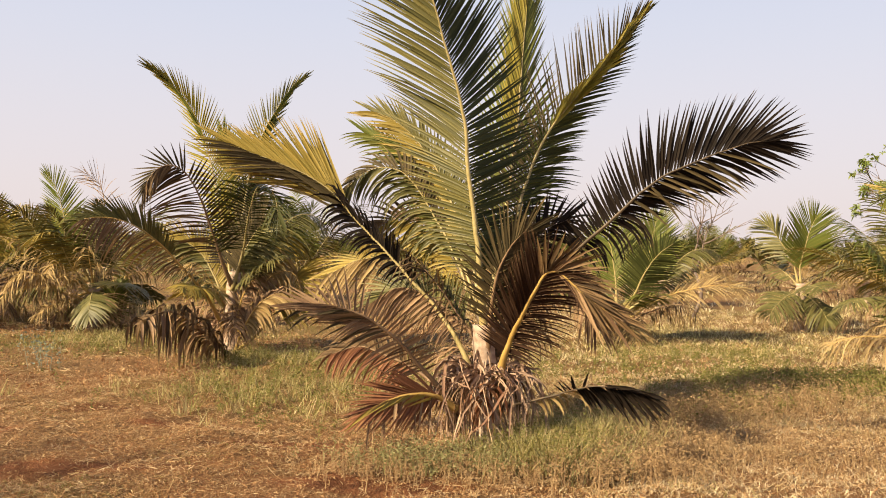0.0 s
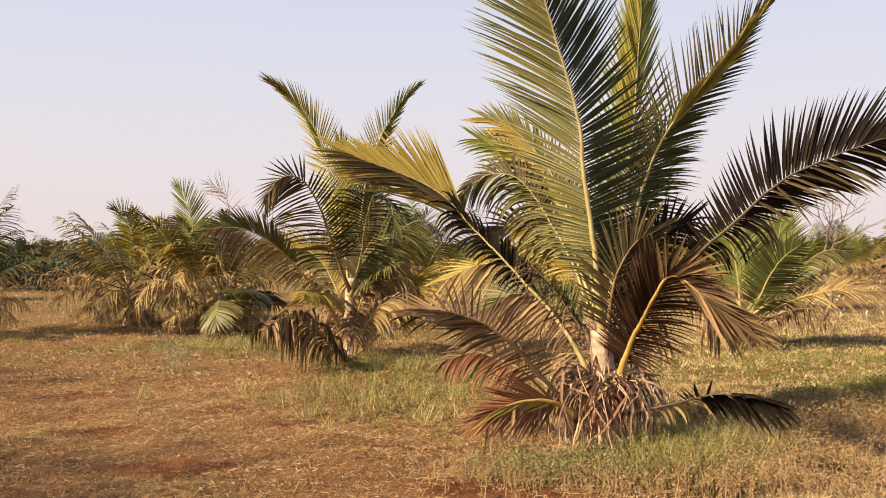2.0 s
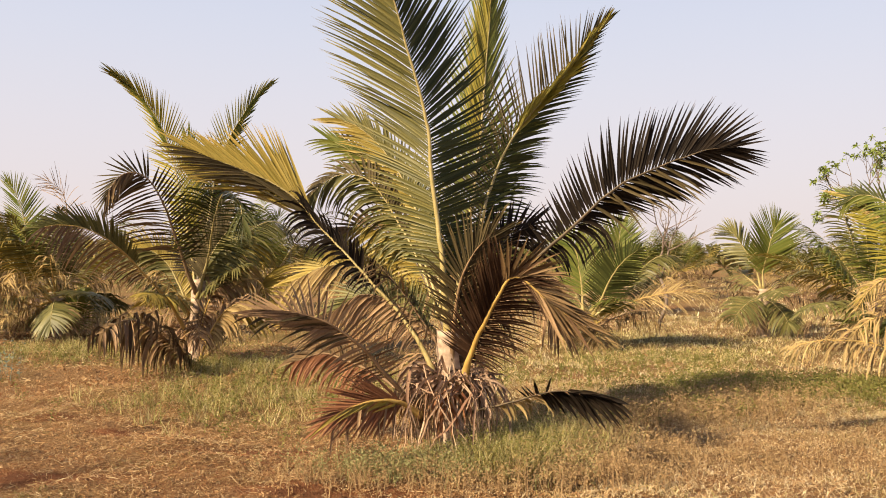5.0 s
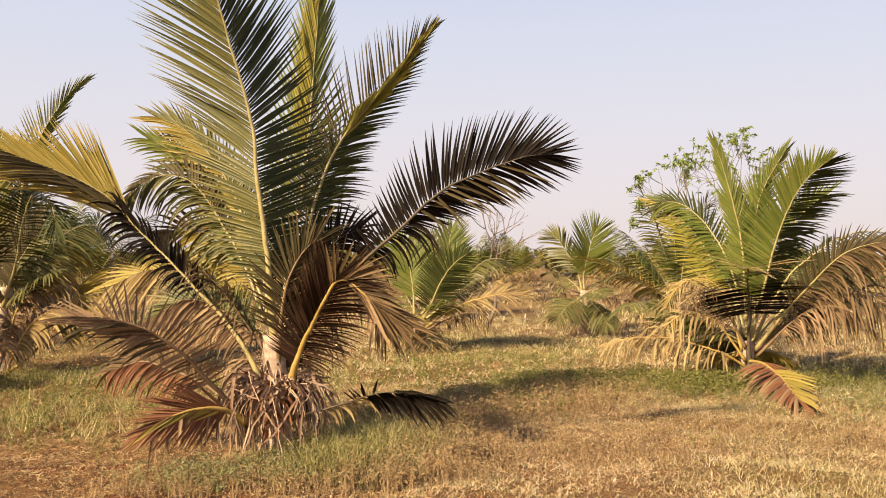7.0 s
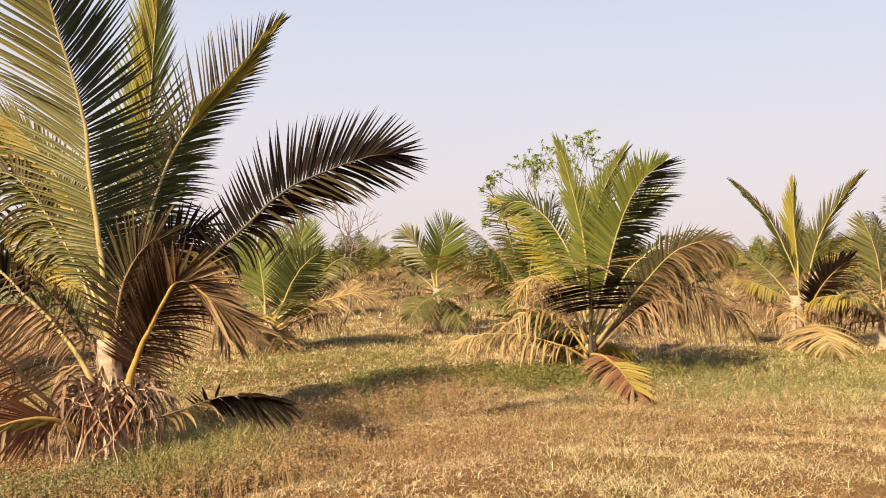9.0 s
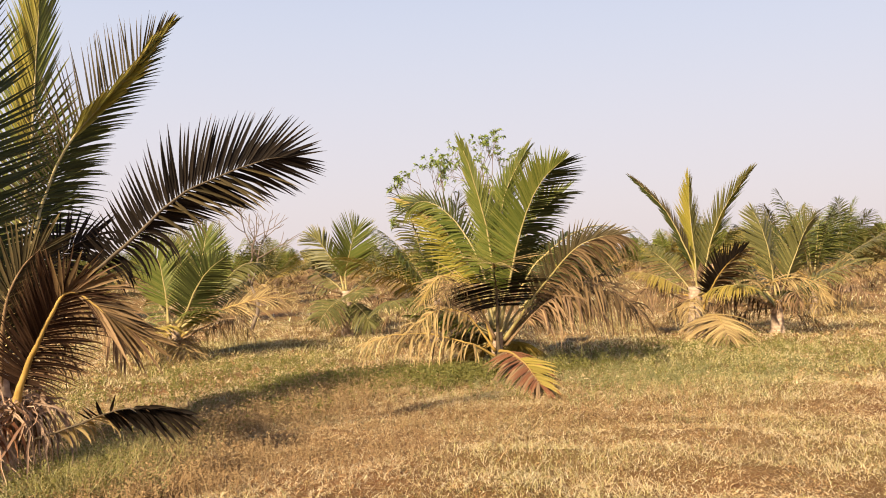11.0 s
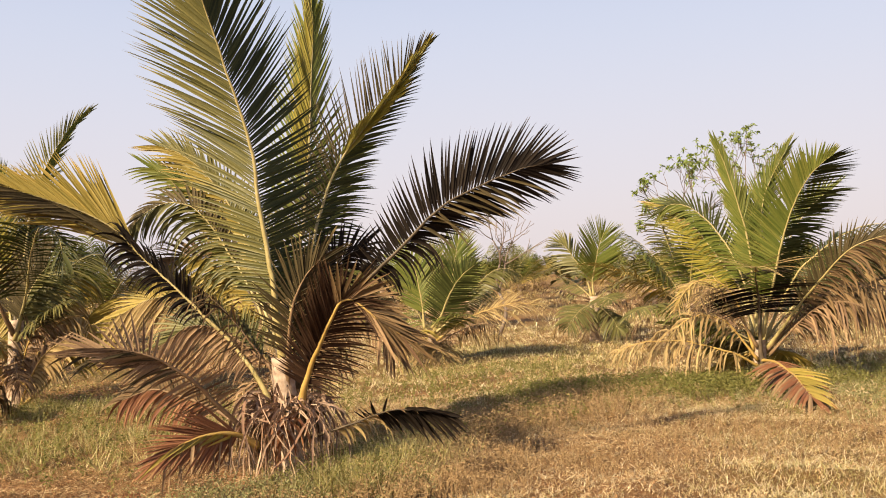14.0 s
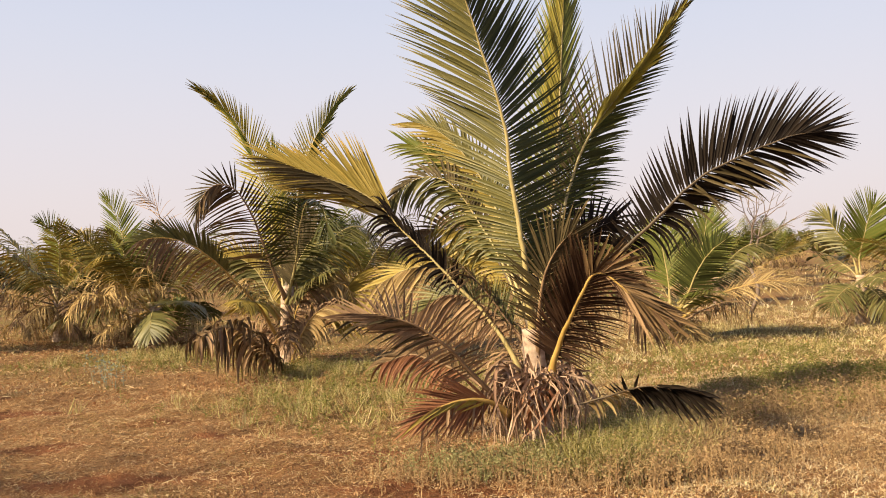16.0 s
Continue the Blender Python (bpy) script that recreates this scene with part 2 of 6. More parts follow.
BUSHLEAF = leaf_mat("bush_leaf_dark", (0.028, 0.042, 0.020), (0.060, 0.075, 0.032), (0.10, 0.09, 0.04), 0.3, 0.15, 0.6)
# distance haze is mixed into this pale grey leaf colour
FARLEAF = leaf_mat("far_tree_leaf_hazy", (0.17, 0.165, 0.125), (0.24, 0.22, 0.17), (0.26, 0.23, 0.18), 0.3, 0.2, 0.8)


# ---- mesh helpers ----
def mesh_object(name, verts, faces, material, parent=None, attrs=(), smooth=True):
    me = bpy.data.meshes.new(name)
    me.from_pydata([tuple(v) for v in verts], [], faces)
    for key, values in attrs:
        me.attributes.new(key, "FLOAT", "POINT").data.foreach_set("value", np.asarray(values, dtype=np.float32))
    if smooth:
        me.polygons.foreach_set("use_smooth", np.ones(len(me.polygons), dtype=bool))
    me.materials.append(material)
    me.update()
    ob = new(name, me)
    if parent:
        ob.parent = parent
    return ob


def big_mesh(name, verts, tris, material, attrs=()):
    """Many triangles at once, from arrays."""
    me = bpy.data.meshes.new(name)
    me.vertices.add(len(verts))
    me.vertices.foreach_set("co", np.asarray(verts, dtype=np.float32).ravel())
    me.loops.add(tris.size)
    me.loops.foreach_set("vertex_index", tris.astype(np.int32).ravel())
    me.polygons.add(len(tris))
    me.polygons.foreach_set("loop_start", np.arange(0, tris.size, 3, dtype=np.int32))
    me.polygons.foreach_set("use_smooth", np.ones(len(tris), dtype=bool))
    for key, values in attrs:
        me.attributes.new(key, "FLOAT", "POINT").data.foreach_set("value", np.asarray(values, dtype=np.float32))
    me.materials.append(material)
    me.update(calc_edges=True)
    me.validate()
    return new(name, me)


def unit(v):
    return v / (np.linalg.norm(v) + 1e-9)


def glide(points, n):
    """n places along a smooth curve through the points, evenly spaced."""
    p = np.array(points, dtype=float)
    q = np.vstack([2 * p[0] - p[1], p, 2 * p[-1] - p[-2]])
    out = []
    for i in range(1, len(q) - 2):
        for u in np.linspace(0, 1, 24, endpoint=False):
            a, b, c, d = q[i - 1], q[i], q[i + 1], q[i + 2]
            out.append(0.5 * (2 * b + (c - a) * u + (2 * a - 5 * b + 4 * c - d) * u * u + (3 * b - a - 3 * c + d) * u ** 3))
    out = np.array(out + [p[-1]])
    run = np.concatenate([[0], np.cumsum(np.linalg.norm(np.diff(out, axis=0), axis=1))])
    s = np.linspace(0, run[-1], n)
    return np.stack([np.interp(s, run, out[:, k]) for k in range(3)], 1), run[-1]


def tube(path, radii, sides=6, flat=1.0, face=(0, 0, 1)):
    """Verts and faces of a round stalk along a path, closed at the ends."""
    verts, faces = [], []
    n = len(path)
    for i in range(n):
        t = unit(path[min(i + 1, n - 1)] - path[max(i - 1, 0)])
        s = unit(np.cross(t, np.array(face) + 1e-3))
        u = np.cross(s, t)
        for k in range(sides):
            a = 2 * math.pi * k / sides
            verts.append(path[i] + radii[i] * (s * math.cos(a) + u * math.sin(a) * flat))
    for i in range(n - 1):
        for k in range(sides):
            a, b = i * sides + k, i * sides + (k + 1) % sides
            faces.append((a, b, b + sides, a + sides))
    faces += [tuple(range(sides))[::-1], tuple(range((n - 1) * sides, n * sides))]
    return verts, faces


# ---- palm fronds ----
def leaflets_of(rng, path, length, width, pairs, face, fold, hang, start, bare, blade, sweep, keel, mess=0.0, steps=5):
    """One blade after another along both sides of a rachis: (verts, faces, along) each."""
    n = len(path)
    run = np.linspace(0, 1, n)
    tang = np.gradient(path, axis=0)
    tang /= np.linalg.norm(tang, axis=1)[:, None] + 1e-9
    face = unit(np.array(face, dtype=float))
    down = np.array((0.0, 0.0, -1.0))
    out = []
    wob = rng.uniform(0, 6.28, 8)
    for side in (-1, 1):
        for i in range(pairs):
            q = (i + 0.5 + rng.uniform(-0.12, 0.12)) / pairs
            if rng.random() < bare:
                continue
            s = start + (1 - start) * q
            p0 = np.array([np.interp(s, run, path[:, k]) for k in range(3)])
            t = unit(np.array([np.interp(s, run, tang[:, k]) for k in range(3)]))
            nn = unit(face - t * (face @ t))
            sd = side * np.cross(t, nn)
            a = math.radians(np.interp(q, (0, 0.5, 0.85, 1), (78, 62, 44, 14)) * sweep + 3.0 * math.sin(9 * q + wob[side]) + rng.normal(0, 1.3 + 3 * hang + 7 * mess))
            phi = math.radians(fold + 4.0 * math.sin(11 * q + wob[2 + side]) + rng.normal(0, 2 + 5 * hang + 14 * mess))
            d = unit(math.cos(a) * t + math.sin(a) * (sd * math.cos(phi) + nn * math.sin(phi)))
            size = width * np.interp(q, (0, 0.12, 0.45, 0.8, 1), (0.55, 0.85, 1.0, 0.76, 0.34)) * rng.uniform(0.92 - 0.35 * mess, 1.05)
            h = max(0.0, hang * rng.uniform(0.75 - 0.3 * mess, 1.25 + 0.5 * mess))
            tilt = math.radians(rng.normal(14, 5 + 10 * hang)) * side
            wide = blade * np.interp(q, (0, 0.5, 1), (0.9, 1.0, 0.6)) * rng.uniform(0.85, 1.1)
            verts, along = [], []
            p = p0.copy()
            twist = rng.normal(0, 0.12 + 0.8 * mess) + h * rng.normal(0, 0.5)
            for k in range(steps):
                u = k / (steps - 1)
                dd = unit(d * max(0.05, 1 - 0.8 * h * u) + down * h * 1.5 * u)
                w = unit(np.cross(dd, nn))
                b = np.cross(w, dd)
                ang = tilt + twist * u
                w, b = w * math.cos(ang) + b * math.sin(ang), b * math.cos(ang) - w * math.sin(ang)
                half = 0.5 * wide * np.interp(u, (0, 0.3, 0.6, 0.8, 1), (0.55, 1.0, 0.88, 0.5, 0.0))
                if k < steps - 1:
                    if keel:
                        verts += [p - w * half, p + b * half * 0.5, p + w * half]
                        along += [u, u, u]
                    else:
                        verts += [p - w * half, p + w * half]
                        along += [u, u]
                else:
                    verts.append(p)
                    along.append(1.0)
                p = p + dd * size / (steps - 1)
            faces = []
            c = 3 if keel else 2
            for k in range(steps - 2):
                for j in range(c - 1):
                    a0 = k * c + j
                    faces.append((a0, a0 + 1, a0 + 1 + c, a0 + c))
            last = (steps - 2) * c
            for j in range(c - 1):
                faces.append((last + j, last + j + 1, last + c))
            out.append((verts, faces, along))
    return out


def frond(palm, kind, points, width=0.5, pairs=48, face=(0, 0, 1), fold=-18, hang=0.3, start=0.22, bare=0.02,
          blade=0.028, sweep=1.0, thick=0.026, keel=False, apart=False, stalk="", seed=0, name="frond", lite=False, mess=None):
    """A pinnate leaf: its stalk and rachis, with the leaflets on it. apart: each leaflet is a part of its own."""
    rng = np.random.default_rng(seed * 97 + len(palm.children) * 13 + 5)
    path, length = glide(points, 60)
    path = path[:max(30, int(60 * (1 - 0.16 * width / length)))]
    path, length = glide(path[::3], 26)
    path[4:] += np.cumsum(rng.normal(0, 0.0022, (22, 3)), axis=0) * length
    dry = kind in ("umber", "brown", "red", "straw")
    mess = (0.8 if dry else 0.0) if mess is None else mess
    if dry:     # dry leaflets curl up along their length
        blade, pairs = blade * 0.62, int(pairs * 0.9)
    radii = thick * np.interp(np.linspace(0, 1, 26), (0, 0.06, 0.2, 0.6, 1), (1.35, 1.0, 0.62, 0.33, 0.09))
    v, f = tube(path[::3], radii[::3], 4, 0.75, face) if lite else tube(path, radii, 6, 0.75, face)
    ob = mesh_object(name, v, f, STALK[stalk or STALK_OF[kind]], palm)
    blades = leaflets_of(rng, path, length, width, pairs, face, fold, hang, start, bare, blade, sweep, keel, mess, 4 if lite else 5)
    if apart:
        for lv, lf, la in blades:
            mesh_object("leaflet", lv, lf, LEAF[kind], ob, (("along", la),))
    else:
        verts, faces, along = [], [], []
        for lv, lf, la in blades:
            o = len(verts)
            verts += lv
            faces += [tuple(i + o for i in g) for g in lf]
            along += la
        tagged(mesh_object("foliage", verts, faces, LEAF[kind], ob, (("along", along),)), kind="stuff")
    return ob


def fan(side, count, angles, lengths, fold=0.0, hang=0.1, bow=0.0, s0=0.0, s1=1.0, kind="", blade=0.024, mess=0.0):
    """One rank of leaflets: its side of the stalk, their number, the angles and lengths along it, how they lean, droop and bend."""
    return dict(side=side, count=count, angles=angles, lengths=lengths, fold=fold, hang=hang, bow=bow, s0=s0, s1=s1, kind=kind, blade=blade, mess=mess)


def plume(palm, kind, points, fans, face=(0, 1, 0), start=0.2, thick=0.028, stalk="", apart=False, steps=6, cut=0.0, wide=1.0):
    """A pinnate leaf whose ranks of leaflets are each described by a fan."""
    rng = np.random.default_rng(len(palm.children) * 41 + 7)
    n = 40
    path, length = glide(points, n)
    over = cut * max(fn["lengths"][-1][1] for fn in fans if fn["s1"] == 1.0)     # the end leaflets make up the tip
    path, length = glide(path[:max(n // 2, 1 + int((n - 1) * (1 - over / length)))], n)
    path[6:] += np.cumsum(rng.normal(0, 0.0011, (n - 6, 3)), axis=0) * length
    run = np.linspace(0, 1, n)
    radii = thick * np.interp(run, (0, 0.05, 0.2, 0.6, 1), (1.3, 1.0, 0.66, 0.36, 0.08))
    v, f = tube(path, radii, 6, 0.75, face)
    ob = mesh_object("frond", v, f, STALK[stalk or STALK_OF[kind]], palm)
    tang = np.gradient(path, axis=0)
    tang /= np.linalg.norm(tang, axis=1)[:, None] + 1e-9
    face = unit(np.array(face, dtype=float))
    down = np.array((0.0, 0.0, -1.0))
    groups = {}
    for fn in fans:
        leaf = fn["kind"] or kind
        group = groups.setdefault(leaf, ([], [], []))
        mess, wob = fn["mess"], rng.uniform(0, 6.28, 4)
        for i in range(fn["count"]):
            q = (i + 0.5 + rng.uniform(-0.2, 0.2)) / fn["count"]
            if rng.random() < 0.015 + 0.06 * mess:
                continue
            r = fn["s0"] + (fn["s1"] - fn["s0"]) * q
            s = start + (1 - start) * r
            p = np.array([np.interp(s, run, path[:, k]) for k in range(3)])
            t = unit(np.array([np.interp(s, run, tang[:, k]) for k in range(3)]))
            nn = unit(face - t * (face @ t))
            sd = fn["side"] * np.cross(t, nn)
            a = math.radians(np.interp(q, *zip(*fn["angles"])) + 2.0 * math.sin(8 * q + wob[0]) + 1.2 * math.sin(23 * q + wob[1]) + rng.normal(0, 1.4 + 2.5 * fn["hang"] + 14 * mess))
            phi = math.radians(fn["fold"] + 3.5 * math.sin(9 * q + wob[2]) + rng.normal(0, 2.0 + 4 * fn["hang"] + 16 * mess))
            d = unit(math.cos(a) * t + math.sin(a) * (sd * math.cos(phi) + nn * math.sin(phi)))
            size = np.interp(q, *zip(*fn["lengths"])) * (rng.uniform(0.90, 1.06) if rng.random() > 0.06 else rng.uniform(0.55, 0.9)) * (1 - 0.25 * mess * rng.random())
            h = max(0.0, fn["hang"] * rng.uniform(0.7, 1.3) + abs(rng.normal(0, 0.02)))
            tilt = math.radians(rng.normal(16, 6 + 10 * fn["hang"])) * fn["side"]
            twist = rng.normal(0, 0.15 + 0.9 * mess) + h * rng.normal(0, 0.5)
            broad = wide * fn["blade"] * rng.uniform(0.82, 1.12)
            verts, along, faces = [], [], []
            p = p.copy()
            for k in range(steps):
                u = k / (steps - 1)
                dd = unit(d * max(0.05, 1 - 0.8 * h * u) + t * fn["bow"] * u + down * h * 1.5 * u)
                w = unit(np.cross(dd, nn))
                b = np.cross(w, dd)
                g = tilt + twist * u
                w, b = w * math.cos(g) + b * math.sin(g), b * math.cos(g) - w * math.sin(g)
                half = 0.5 * broad * np.interp(u, (0, 0.2, 0.45, 0.8, 1), (0.5, 1.0, 0.92, 0.42, 0.0))
                if k < steps - 1:
                    verts += [p - w * half, p + b * half * 0.5, p + w * half]
                    along += [u, u, u]
                else:
                    verts.append(p)
                    along.append(1.0)
                p = p + dd * size / (steps - 1)
            for k in range(steps - 2):
                for j in (0, 1):
                    o = k * 3 + j
                    faces.append((o, o + 1, o + 4, o + 3))
            o = (steps - 2) * 3
            faces += [(o, o + 1, o + 3), (o + 1, o + 2, o + 3)]
            if apart and not mess:
                mesh_object("leaflet", verts, faces, LEAF[leaf], ob, (("along", along),))
                continue
            o = len(group[0])
            group[0].extend(verts)
            group[1].extend(tuple(j + o for j in g) for g in faces)
            group[2].extend(along)
    for leaf, (verts, faces, along) in groups.items():
        if verts:
            tagged(mesh_object("foliage", verts, faces, LEAF[leaf], ob, (("along", along),)), kind="stuff")
    return ob


def trunk(palm, height, r0, r1, lean=(0, 0)):
    """A short ringed palm stem with old leaf scars."""
    rng = np.random.default_rng(int(abs(palm.location.x * 100)) + 3)
    n, sides = 22, 18
    verts, faces = [], []
    for i in range(n):
        u = i / (n - 1)
        z = -0.06 + u * (height + 0.06)
        base = r0 + (r1 - r0) * min(1, u * 1.6) + (0.035 * (1 - u * 5) if u < 0.2 else 0)
        ring = 1.0 + (0.045 if i % 3 == 0 else -0.01)
        for k in range(sides):
            a = 2 * math.pi * k / sides
            r = base * ring * (1 + 0.05 * math.sin(3 * a + i) + rng.normal(0, 0.015))
            verts.append((lean[0] * u * u + r * math.cos(a), lean[1] * u * u + r * math.sin(a), z))
    for i in range(n - 1):
        for k in range(sides):
            a, b = i * sides + k, i * sides + (k + 1) % sides
            faces.append((a, b, b + sides, a + sides))
    faces.append(tuple(range((n - 1) * sides, n * sides)))
    return mesh_object("trunk", verts, faces, TRUNK, palm)


def skirt(palm, count, top, reach, seed, wide=0.018):
    """Collapsed dead leaf strips that drape from the stem to the ground."""
    rng = np.random.default_rng(seed)
    verts, faces, along = [], [], []
    for i in range(count):
        az = rng.uniform(0, 2 * math.pi)
        r0, r1 = rng.uniform(0.06, 0.2), reach * rng.uniform(0.45, 1.1)
        z0 = top * rng.uniform(0.8, 1.12)
        z1 = rng.choice((rng.uniform(0.02, 0.2), rng.uniform(0.3, 0.6) * top / 0.6))
        swing = rng.normal(0, 0.7)
        mid = rng.uniform(0.35, 0.7)
        pts = []
        for u, r, z in ((0, r0, z0 - 0.06), (0.3, r0 + (r1 - r0) * mid, z0 + rng.normal(0.02, 0.03)), (0.65, r1, z0 * 0.6 + z1 * 0.4), (1, r1 * rng.uniform(0.9, 1.2), z1)):
            a = az + swing * u
            pts.append((r * math.sin(a), r * math.cos(a), max(0.02, z)))
        path, _ = glide(pts, 9)
        path[1:] += rng.normal(0, 0.006, (8, 3))
        turn = rng.uniform(0, 3.14)
        o = len(verts)
        w = wide * rng.uniform(0.4, 1.3)
        for k in range(9):
            t = unit(path[min(k + 1, 8)] - path[max(k - 1, 0)])
            s = unit(np.cross(t, (math.cos(turn), math.sin(turn), 0.3)))
            turn += rng.normal(0, 0.35)
            half = 0.5 * w * (1 - (k / 8) ** 3 * 0.8)
            verts += [path[k] - s * half, path[k] + np.cross(s, t) * half * 0.5, path[k] + s * half]
            along += [k / 8] * 3
        for k in range(8):
            for j in (0, 1):
                q = o + 3 * k + j
                faces.append((q, q + 1, q + 4, q + 3))
    ob = mesh_object("dead_leaf_skirt", verts, faces, HUSK, palm, (("along", along),))
    tagged(ob, "pale tangled strips of dead leaf", kind="stuff")


def palm_at(x, y, label):
    palm = new("coconut_palm")
    palm.location = (x, y, 0)
    return tagged(palm, label, "palm tree", "young coconut palms in the field")


def arc_points(az, el, length, droop, base):
    """A leaf's line that leaves the stem at an elevation and bends down on its way."""
    pts, p = [], np.array(base, dtype=float)
    for k in range(6):
        pts.append(tuple(p))
        e = math.radians(el - droop * (k / 5) ** 1.4)
        p = p + length / 5 * np.array((math.sin(az) * math.cos(e), math.cos(az) * math.cos(e), math.sin(e)))
        p[2] = max(p[2], 0.05)
    return pts


def fill_fronds(palm, seed, count, crown, reach, kinds, low=-25, high=78, pairs=34, width=0.42, blade=0.032, az0=0.0, spread=360, droop=(35, 80), hang=(0.2, 0.7)):
    """Further leaves round the crown, from the upright young ones to the hanging old ones."""
    rng = np.random.default_rng(seed)
    for i in range(count):
        u = (i + rng.uniform(0, 0.6)) / count
        az = math.radians(az0 + (i * 137.5 + rng.uniform(-20, 20)) % spread)
        el = high + (low - high) * u
        length = reach * (0.75 + 0.3 * rng.random()) * (0.8 + 0.5 * math.sin(math.pi * min(1, u + 0.2)))
        pts = arc_points(az, el, length, rng.uniform(*droop) * (0.35 + 0.65 * u), (0.05 * math.sin(az), 0.05 * math.cos(az), crown * (0.95 - 0.25 * u)))
        kind = kinds[min(len(kinds) - 1, int(u * len(kinds) + rng.uniform(-0.5, 0.5)) if u > 0.08 else 0)]
        old = kind in ("brown", "umber", "red", "straw", "dark")
        face = (-math.sin(az) * 0.5 + rng.normal(0, 0.25), -math.cos(az) * 0.5 + rng.normal(0, 0.25), 1.0)
        frond(palm, kind, pts, width * rng.uniform(0.85, 1.15), pairs, face, rng.uniform(-30, 5), rng.uniform(*hang) + (0.55 if old else 0), 0.2,
              0.12 if old else 0.03, blade, 1.0, 0.022, seed=seed + i, lite=True)


# ---- ground ----
def swell(x, y):
    """Where green growth holds: slow waves and a few damp stretches."""
    g = 0.30 + 0.14 / (1 + np.exp(-1.1 * (y - 9.0))) + 0.22 * np.sin(0.83 * x + 1.3) * np.sin(0.71 * y + 0.4) + 0.14 * np.sin(2.1 * x - 1.2 * y) + 0.10 * np.sin(3.7 * y + 2.9 * x + 2)
    for cx, cy, rx, ry, a in GREEN_SPOTS:
        g = g + a * np.exp(-((x - cx) / rx) ** 2 - ((y - cy) / ry) ** 2)
    return np.clip(g, 0, 1)


GREEN_SPOTS = ((7.6, 7.1, 2.0, 1.1, 0.45), (4.5, 9.5, 1.0, 0.45, 0.5), (0.9, 7.0, 0.5, 0.6, 0.6), (-1.7, 9.2, 1.1, 1.3, 0.5), (3.9, 9.3, 1.3, 0.5, 0.6), (8.8, 8.4, 2.6, 2.2, 0.5), (-5.4, 12.8, 1.5, 1.2, 0.4),
               (4.5, 15, 2.5, 2, 0.3), (-3.0, 6.4, 2.4, 1.6, -0.4), (-6.0, 9.0, 3.0, 3.0, -0.35), (3.0, 6.3, 1.6, 0.9, -0.35), (-13, 24, 4, 5, 0.3), (5.0, 6.8, 1.6, 1.0, -0.2))


# open red earth; several spots also paint the dark shadow bands on it
BARE_AND_SHADOW_SPOTS = ((-2.6, 5.9, 1.0, 0.28), (-4.9, 8.6, 0.8, 0.3), (-7.0, 10.3, 0.9, 0.3), (-0.45, 5.55, 0.8, 0.25), (-3.9, 6.9, 0.6, 0.2), (-1.3, 6.6, 0.6, 0.16), (-2.2, 7.3, 0.5, 0.14), (-5.9, 9.3, 0.6, 0.16), (-3.2, 7.9, 0.5, 0.15), (-0.5, 4.9, 1.2, 0.3), (-6.5, 7.6, 0.8, 0.3))


def bare(x, y):
    """Where the red earth lies open, with shadow bands painted as open soil included."""
    b = np.zeros_like(x)
    for cx, cy, rx, ry in BARE_AND_SHADOW_SPOTS:
        b = np.maximum(b, np.exp(-((x - cx) / rx) ** 2 - ((y - cy) / ry) ** 2))
    return b


_w = np.random.default_rng(77)
WAVES = [(k * math.cos(a), k * math.sin(a), p, 0.05 / k ** 0.85) for k, a, p in zip(np.geomspace(2.5, 42, 34), _w.uniform(0, 6.28, 34), _w.uniform(0, 6.28, 34))]


def lumps(x, y):
    """The field's relief: long swells, and clods on the ground close by."""
    far = x * x + (y - 7) ** 2
    near = np.exp(-far / 900)
    z = near * (0.025 * np.sin(1.7 * x + 0.6 * y) * np.sin(1.3 * y - 0.4 * x) + 0.014 * np.sin(5.3 * x) * np.sin(4.7 * y + 1))
    rough = np.zeros_like(z)
    for kx, ky, p, a in WAVES:
        rough = rough + a * np.sin(kx * x + ky * y + p + 0.8 * np.sin(0.7 * kx * y))
    return z + 0.55 * rough * np.exp(-far / 160)


def steps_between(*spans):
    """Grid lines: stretches of even steps, (from, to, step)."""
    return np.concatenate([np.arange(a, b, h) for a, b, h in spans])


ax = np.concatenate([-np.geomspace(1800, 32, 22), steps_between((-30, -10, 0.5), (-10, 12, 0.07), (12, 30, 0.5)), np.geomspace(31, 1800, 22)])
ay = np.concatenate([-np.geomspace(1800, 26, 20), steps_between((-24, 3.6, 0.6), (3.6, 13, 0.07), (13, 20, 0.2), (20, 40, 0.6)), np.geomspace(41, 1800, 24)])
gx, gy = np.meshgrid(ax, ay)
gz = lumps(gx, gy)
cell = np.arange(gx.size).reshape(gx.shape)
a, b, c, d = cell[:-1, :-1].ravel(), cell[:-1, 1:].ravel(), cell[1:, 1:].ravel(), cell[1:, :-1].ravel()
ground = big_mesh("ground", np.stack([gx.ravel(), gy.ravel(), gz.ravel()], 1), np.concatenate([np.stack([a, b, c], 1), np.stack([a, c, d], 1)]),
                  GROUND, (("green", swell(gx, gy).ravel()), ("bare", bare(gx, gy).ravel())))
tagged(ground, "red-brown earth field littered with dry straw", "ground", kind="structure")

